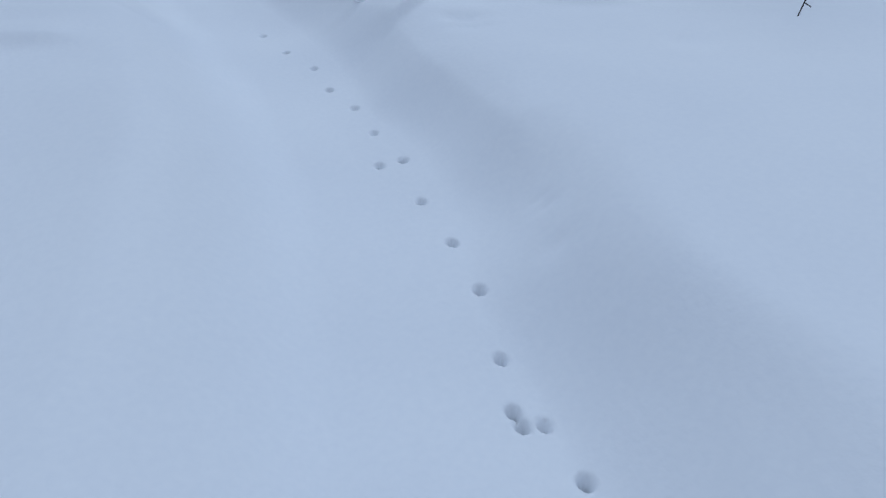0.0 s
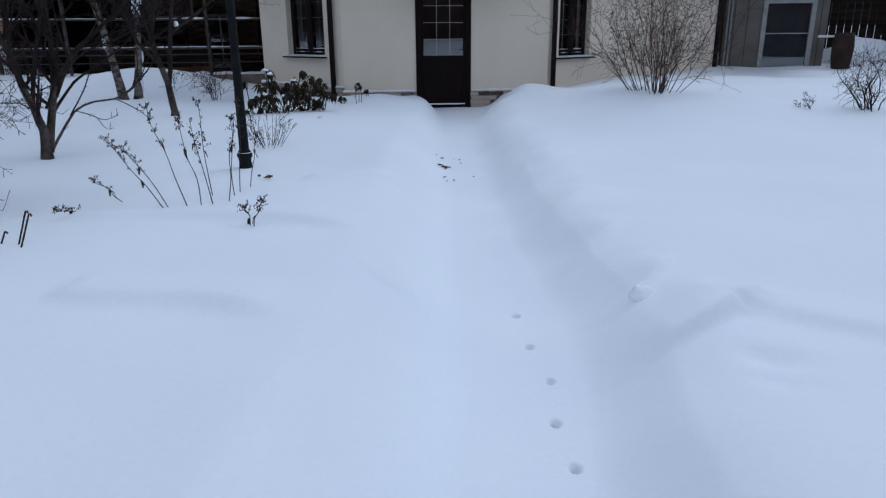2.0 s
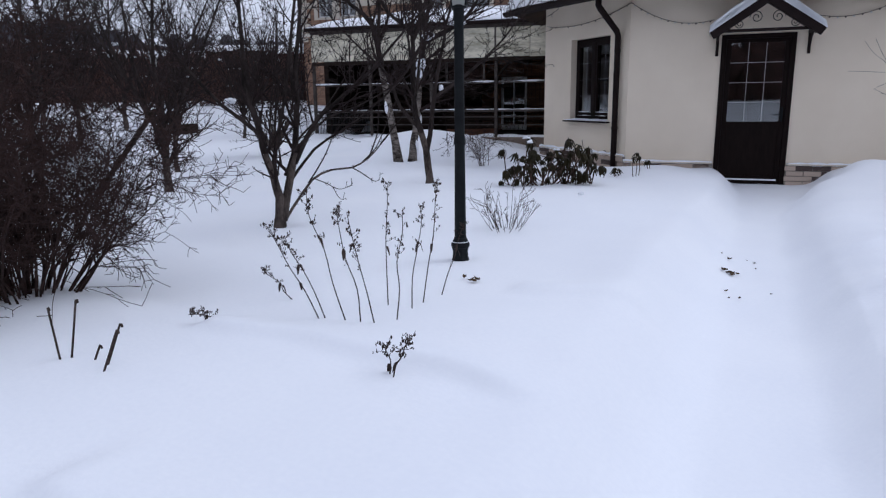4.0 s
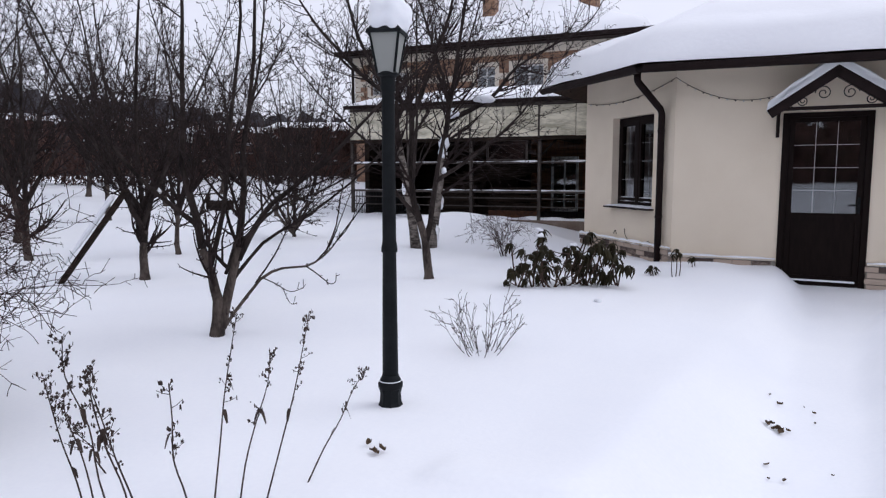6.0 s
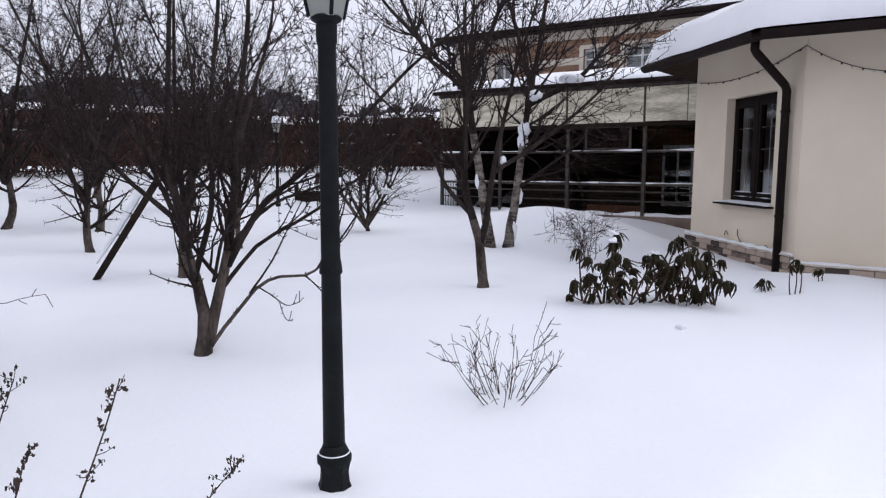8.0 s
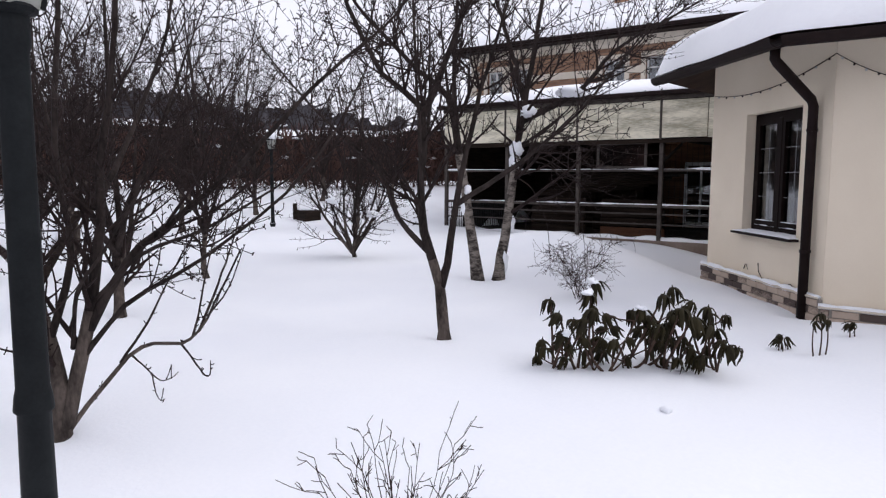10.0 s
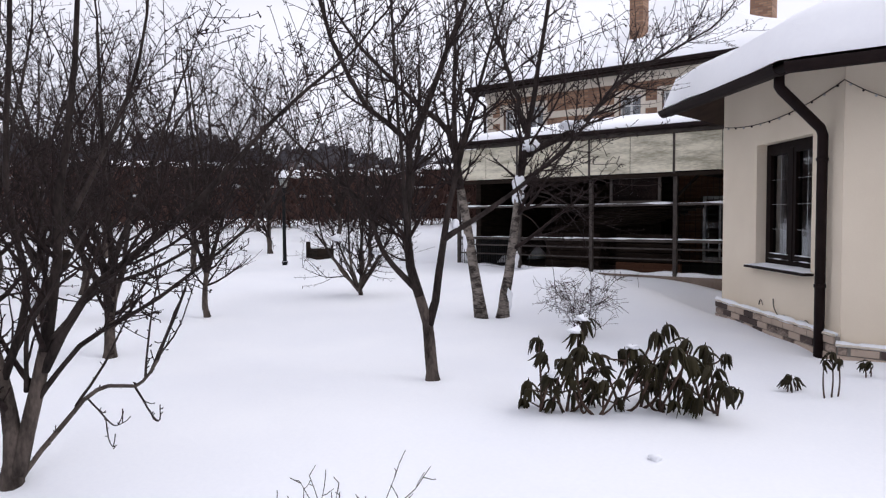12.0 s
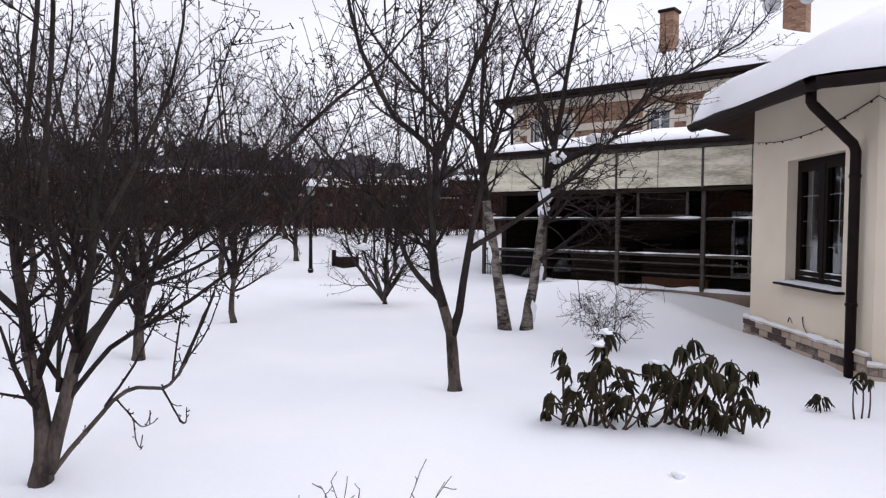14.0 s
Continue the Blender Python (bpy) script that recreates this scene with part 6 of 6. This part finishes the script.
# ---- the garden lamp, and its twin far off ----
def street_lamp(at, label):
    t = thing("street_lamp", at, label, "lamp post", "garden lamps")
    m = Matrix.Translation(at) @ Matrix.Diagonal((1.0, 1.0, 0.982, 1.0))
    part("base", Geo().lathe([(0.062, -0.12), (0.062, 0.0), (0.055, 0.02), (0.052, 0.06), (0.058, 0.085), (0.058, 0.09)], 8, m), BLACK_IRON, t)
    part("collar", Geo().lathe([(0.056, 0.088), (0.062, 0.094), (0.063, 0.115), (0.056, 0.128), (0.044, 0.150), (0.041, 0.16)], 20, m), BLACK_IRON, t, smooth=True)
    part("collar_snow", Geo().lathe([(0.0572, 0.1275), (0.055, 0.1305), (0.053, 0.1325), (0.051, 0.1345)], 20, m), SNOW, t, smooth=True)
    part("post", Geo().lathe([(0.040, 0.15), (0.037, 0.5), (0.034, 0.79), (0.040, 0.795), (0.041, 0.80), (0.038, 0.83), (0.034, 0.85), (0.032, 1.3), (0.031, 1.58), (0.036, 1.60), (0.036, 1.655), (0.032, 1.67)], 16, m), BLACK_IRON, t, smooth=True)
    z0, z1, w0, w1 = 1.675, 1.86, 0.042, 0.070
    m = m @ Matrix.Rotation(radians(30), 4, "Z")
    part("lantern_foot", Geo().lathe([(0.030, 1.655), (0.050, 1.665), (0.054, 1.674), (0.045, 1.682)], 16, m), BLACK_IRON, t)
    for s in range(4):
        a, b = (s + 0.5) * math.pi / 2, (s + 1.5) * math.pi / 2
        q = [(w * 1.414 * math.cos(x), w * 1.414 * math.sin(x), z) for x, w, z in ((a, w0, z0), (b, w0, z0), (b, w1, z1), (a, w1, z1))]
        inner = [(x * 0.95, y * 0.95, z) for x, y, z in q]
        part("lantern_pane", Geo().add(q + inner, [(0, 1, 2, 3), (7, 6, 5, 4), (0, 4, 5, 1), (1, 5, 6, 2), (2, 6, 7, 3), (3, 7, 4, 0)], m), FROST, t, "milky lantern glass")
        part("lantern_bar", Geo().tube([m @ Vector(q[0]), m @ Vector(q[3])], 0.007, 5), BLACK_IRON, t)
    part("bulb", Geo().lathe([(0.015, 1.68), (0.017, 1.72), (0.025, 1.76), (0.023, 1.79), (0.01, 1.81)], 12, m), WHITE_FRAME, t, smooth=True)
    part("lantern_roof", Geo().add([(sx * w, sy * w, z) for z, w in ((1.86, 0.084), (1.873, 0.084), (1.93, 0.035)) for sx, sy in ((-1, -1), (1, -1), (1, 1), (-1, 1))],
                                   [(3, 2, 1, 0)] + [(k + i, k + (i + 1) % 4, k + 4 + (i + 1) % 4, k + 4 + i) for k in (0, 4) for i in range(4)] + [(8, 9, 10, 11)], m), BLACK_IRON, t)
    part("finial", Geo().lathe([(0.02, 1.925), (0.012, 1.945), (0.02, 1.96), (0.004, 1.975)], 10, m), BLACK_IRON, t, smooth=True)
    cap = Geo().lump(Vector(at) + Vector((0.005, 0.005, 1.880)), (0.094, 0.094, 0.125), 3, 0.42, sides=26, rings=18)
    cap.v = [(x, y, max(z, at[2] + 1.842)) for x, y, z in cap.v]
    part("snow_cap", cap, SNOW, t, "rounded cap of snow", True)
    return t


street_lamp((-2.72, 7.475, 0.30), "dark green-black iron lamp post with snow on its lantern")
street_lamp((-14.4, 13.1, ground_z(-14.4, 13.1) - 0.05), "distant dark lamp post with snow on its lantern")

# ---- loose things in the snow ----
zb = ground_z(-8.12, 7.92)
plank = thing("leaning_plank", (-8.12, 7.92, zb), "dark plank leaning in the garden with snow along it", "plank")
a, b = Vector((-8.12, 7.92, zb - 0.06)), Vector((-7.36, 8.35, 1.30))
d = (b - a).normalized()
m = Matrix.Translation(a) @ d.to_track_quat("X", "Z").to_matrix().to_4x4()
part("board", Geo().box((0, -0.033, -0.022), ((b - a).length, 0.033, 0.02), m), DARK_WOOD, plank)
ridge_pts = [m @ Vector((0.25 + i * 0.050, 0.0, 0.02)) + Vector((-0.035, -0.045, 0.02)) for i in range(21)]
part("snow_ridge", Geo().tube(ridge_pts, [0.008 + 0.022 * min(1, i / 9) * (1 + 0.15 * math.sin(2.1 * i)) for i in range(21)], 10), SNOW, plank, smooth=True)
zx = ground_z(-15.0, 14.2)
box = thing("garden_box", (-15.0, 14.2, zx), "dark brown wooden box standing in snow", "box")
part("side", Geo().box((-15.25, 14.0, zx - 0.05), (-14.75, 14.4, zx + 0.22), None, 0.02), DARK_WOOD, box)
part("post", Geo().box((-15.3, 13.97, zx - 0.05), (-15.22, 14.05, zx + 0.36)), DARK_WOOD, box)
part("lid_snow", Geo().lump((-15.0, 14.2, zx + 0.23), (0.24, 0.2, 0.05), 4, 0.3), SNOW, box, smooth=True)


def leaf_litter(at, seed, n, spread, label, size=0.03):
    rng = random.Random(seed)
    t = thing("fallen_leaves", at, label, "fallen leaves", "fallen leaves on the snow")
    for i in range(n):
        x, y = at[0] + rng.gauss(0, spread), at[1] + rng.gauss(0, spread)
        s = size * rng.uniform(0.35, 1.2)
        g = Geo()
        ang = rng.uniform(0, 6.28)
        for k in range(5):
            u = k / 4 - 0.5
            w = s * 0.55 * math.cos(u * 2.6)
            for side in (-1, 0, 1):
                px, py = u * 2 * s, side * w
                g.v.append((x + px * math.cos(ang) - py * math.sin(ang), y + px * math.sin(ang) + py * math.cos(ang), ground_z(x, y) + 0.006 + s * (0.9 * u * u + 0.9 * abs(side) * rng.uniform(0.2, 1)) + 0.3 * s))
        g.v += [(p[0], p[1], p[2] - 0.0015) for p in g.v[:15]]
        g.f = [f for k in range(4) for j in range(2) for f in ((k * 3 + j, k * 3 + j + 1, k * 3 + j + 4, k * 3 + j + 3), (15 + k * 3 + j + 3, 15 + k * 3 + j + 4, 15 + k * 3 + j + 1, 15 + k * 3 + j))]
        part("leaf", g, DEBRIS, t)
    return t


leaf_litter((-1.31, 9.20, ground_z(-1.31, 9.20)), 301, 12, 0.030, "clump of brown fallen leaves on the trodden snow", 0.020)
leaf_litter((-1.33, 9.62, ground_z(-1.33, 9.62)), 302, 5, 0.10, "few brown leaves scattered on the path", 0.015)
leaf_litter((-1.25, 8.62, ground_z(-1.25, 8.62)), 303, 4, 0.12, "few dark specks of leaf on the path", 0.014)
leaf_litter((-2.33, 6.97, ground_z(-2.33, 6.97)), 304, 5, 0.04, "few brown leaves on the snow by the lamp", 0.022)
slab_geo = Geo().lump((0, 0, 0), (0.055, 0.022, 0.055), 12, 0.6, sides=16, rings=10)
slab_m = Matrix.Translation((0.235, 5.06, ground_z(0.235, 5.06) + 0.005)) @ Matrix.Rotation(radians(35), 4, "Z") @ Matrix.Rotation(radians(-35), 4, "X")
slab_geo.v = [tuple(slab_m @ Vector(p)) for p in slab_geo.v]
single("snow_lump", slab_geo, SNOW, "broken slab of crusted snow on the bank", "snow lump", smooth=True, group="snow lumps")
for i, (x, y, s) in enumerate(((-3.05, 10.35, 0.035),)):
    single("snow_lump", Geo().lump((x, y, ground_z(x, y) + 0.01), (s, s * 0.8, s * 0.6), i, 0.5), SNOW, "small lump of fallen snow on the surface", "snow lump", (0, 0, 0), True, "snow lumps")

# ---- hedge, distant roofs and woods that close the garden ----
def hedge(at, a, b, height, depth, seed, label, core=True, count=60):
    rng = random.Random(seed)
    a, b = Vector(a), Vector(b)
    t = thing("hedge", at, label, "hedge")
    ln = (b - a).length
    n = int(ln / 1.2)
    across = Vector((-(b - a).y, (b - a).x)).normalized()
    for s in range(n):
        g = Geo()
        p0 = a.lerp(b, (s + 0.5) / n)
        z0 = ground_z(p0.x, p0.y)
        if core:
            g.lump((p0.x, p0.y, z0 + height * 0.40), (0.95, 0.75, height * 0.46), s + seed, 0.5, sides=14, rings=10)
        for i in range(count):
            u = rng.uniform(-0.75, 0.75)
            v = rng.uniform(-0.75, 0.75) * depth
            q = p0 + (b - a).normalized() * u + across * v
            z = z0 + height * rng.uniform(-0.05, 0.82)
            d = Vector((rng.uniform(-0.5, 0.5), rng.uniform(-0.5, 0.5), rng.uniform(0.2, 1.0))).normalized()
            l2 = rng.uniform(0.3, 0.9)
            e = Vector((q.x, q.y, z)) + d * l2
            if e.z > z0 + height * 1.06:
                e.z = z0 + height * 1.06
            g.tube([(q.x, q.y, z), Vector((q.x, q.y, z)).lerp(e, 0.5) + Vector((rng.uniform(-.06, .06), rng.uniform(-.06, .06), 0)), e], [0.019, 0.015, 0.008], 3, False)
        part("hedge_bush", g, HEDGE, t)
        for c in range(rng.randint(3, 8)):
            part("hedge_snow", Geo().lump((p0.x + rng.uniform(-0.4, 0.4), p0.y + rng.uniform(-0.4, 0.4), z0 + height * rng.choice((0.35, 0.5, 0.65, 0.8, 0.95, 1.0))), (rng.uniform(0.04, 0.22), rng.uniform(0.04, 0.22), rng.uniform(0.02, 0.055)), s + c, 0.7, sides=9, rings=6), SNOW, t, smooth=True)
    return t


hedge((-24, 12, ground_z(-24, 12)), (-25.5, 1), (-20.2, 24.5), 2.0, 0.6, 5, "tall dark brown bare hedge with patches of snow", False, 360)
hedge((0, -14, ground_z(0, -14)), (-26, 0), (-16, -14), 2.6, 0.6, 6, "tall dark brown bare hedge")
hedge((8, 5, ground_z(9, 5)), (9.5, -12), (8.5, 22), 2.4, 0.6, 7, "dark bare hedge along the garden's side")
# unseen hedge, added as the dark mass that the door glass reflects
hedge((0, -14, ground_z(0, -14)), (-16, -14), (9.5, -12), 3.4, 0.6, 8, "unseen tall dark hedge added behind the path")


def far_shed(x, y, w, d, h, turn):
    z = ground_z(x, y)
    t = thing("far_shed", (x, y, z), "distant low dark shed under a snowy roof", "shed", "distant sheds")
    f = Matrix.Translation((x, y, z)) @ Matrix.Rotation(radians(turn), 4, "Z")
    part("wall", Geo().box((-w / 2, -d / 2, -0.3), (w / 2, d / 2, h), f), DARK_WOOD, t)
    part("roof", Geo().add([f @ Vector(p) for p in ((-w / 2 - 0.3, -d / 2 - 0.3, h), (w / 2 + 0.3, -d / 2 - 0.3, h), (w / 2 + 0.3, d / 2 + 0.3, h), (-w / 2 - 0.3, d / 2 + 0.3, h), (-w / 2 - 0.3, 0, h + 0.5), (w / 2 + 0.3, 0, h + 0.5))],
                           [(0, 1, 5, 4), (2, 3, 4, 5), (1, 2, 5), (3, 0, 4), (3, 2, 1, 0)]), ROOF_SNOW, t)


far_shed(-38, 27, 8, 5, 2.5, 60)
far_shed(-33, 35, 9, 5, 2.9, 40)
far_shed(-40, 16, 7, 5, 2.7, 75)
far_shed(-27, 32, 5, 4, 2.4, 35)

rng = random.Random(77)
for name, lo, hi, dist, hgt, count in (("far_woods", 118, 186, 95, 10.2, 1500), ("far_woods_side", 186, 330, 70, 9.0, 420), ("far_woods_side", -30, 118, 85, 9.0, 420)):
    g = Geo()
    for i in range(count):
        a = radians(rng.uniform(lo, hi))
        dd = dist * rng.uniform(0.9, 1.25)
        x, y = -2 + dd * math.cos(a), 8 + dd * math.sin(a)
        h = hgt * rng.uniform(0.72, 1.0) * (1 + 0.12 * math.sin(7 * a) + 0.06 * math.sin(31 * a))
        w = rng.uniform(0.9, 1.9)
        g.tube([(x, y, 0.6), (x, y, h * 0.45), (x + rng.uniform(-0.3, 0.3), y, h * 0.8), (x + rng.uniform(-0.3, 0.3), y, h + 0.4)], [w * 1.1, w * 1.3, w * 1.1, 0.25 * w], 6, False)
        for k in range(6):
            b = rng.uniform(0, 6.28)
            z = h * rng.uniform(0.6, 1.0)
            g.tube([(x, y, z), (x + 1.5 * w * math.cos(b), y + 1.5 * w * math.sin(b), z + rng.uniform(0.4, 1.6))], [0.20, 0.03], 3, False)
    single("far_woods", g, WOODS, "far line of bare winter woods, greyed as by haze", "woods", kind="stuff")

# dark boards, snow heap and brown barrel by the annex
fence = thing("board_fence", (6.4, 19.0, 0.5), "dark board fence beyond the annex", "fence")
for i in range(18):
    x = 5.35 + i * 0.17
    part("board", Geo().box((x, 20.6, 0.1), (x + 0.155, 20.63, 2.5 + 0.03 * (i % 3))), DARK_WOOD, fence)
for z in (0.8, 2.0):
    part("rail", Geo().box((5.35, 20.632, z), (8.4, 20.68, z + 0.08)), DARK_WOOD, fence)
single("snow_mound", Geo().lump((6.7, 19.9, 0.6), (0.9, 0.6, 0.5), 9, 0.5, sides=24, rings=14), SNOW, "rounded heap of snow beyond the annex", "snow heap", (0, 0, 0), True)
bar = thing("wooden_tub", (5.95, 18.9, ground_z(5.95, 18.9)), "dark brown wooden tub in the snow", "tub")
part("body", Geo().lathe([(0.17, -0.05), (0.21, 0.25), (0.22, 0.45), (0.19, 0.75), (0.17, 0.75)], 16, Matrix.Translation((5.95, 18.9, ground_z(5.95, 18.9)))), SOFFIT, bar, smooth=True)

vine = thing("dry_vine", (-4.8, 14.66, 0.40), "withered dark vine stem clinging to the cream wall", "dry vine")
for seed, run in enumerate((((0.42, 0.66), (0.47, 0.56), (0.60, 0.46), (0.72, 0.43)), ((0.60, 0.46), (0.66, 0.52), (0.71, 0.50)), ((0.10, 0.56), (0.16, 0.62), (0.20, 0.56)), ((1.02, 0.50), (1.10, 0.53), (1.16, 0.49)))):
    off = LEN_A - 1.62
    part("stem", Geo().tube(bend([FA @ Vector((off + a, -0.012 - 0.01 * (k % 2), z)) for k, (a, z) in enumerate(run)], 9), [0.006 - 0.0004 * k for k in range(len(bend([FA @ Vector((off + a, -0.012, z)) for a, z in run], 9)))], 5), TWIG, vine, smooth=True)

# ---- plinth tiles, last ----
TILE = {}
for w in (0.07, 0.15, 0.215):
    TILE[w] = mesh_of("plinth_tile", Geo().box((-w / 2, -0.008, -0.0325), (w / 2, 0.008, 0.0325), None, 0.004), STONE_TILE)
for pl, f, a, b, top in plinth_runs:
    row = 0
    z = top - 0.05
    while z > top - 0.36:
        x = a + (0.0 if row % 2 else -0.11)
        while x < b:
            x0, x1 = max(a, x), min(b, x + 0.22)
            wid = min(TILE, key=lambda w: abs(w - (x1 - x0)))
            if x1 - x0 > 0.06:
                o = new("plinth_tile", TILE[wid])
                o.parent = pl
                o.matrix_local = Matrix.Translation(-ORIGIN[pl.name]) @ f @ Matrix.Translation(((x0 + x1) / 2, -0.05 - 0.004 * random.random(), z))
            x += 0.225
        z -= 0.0735
        row += 1
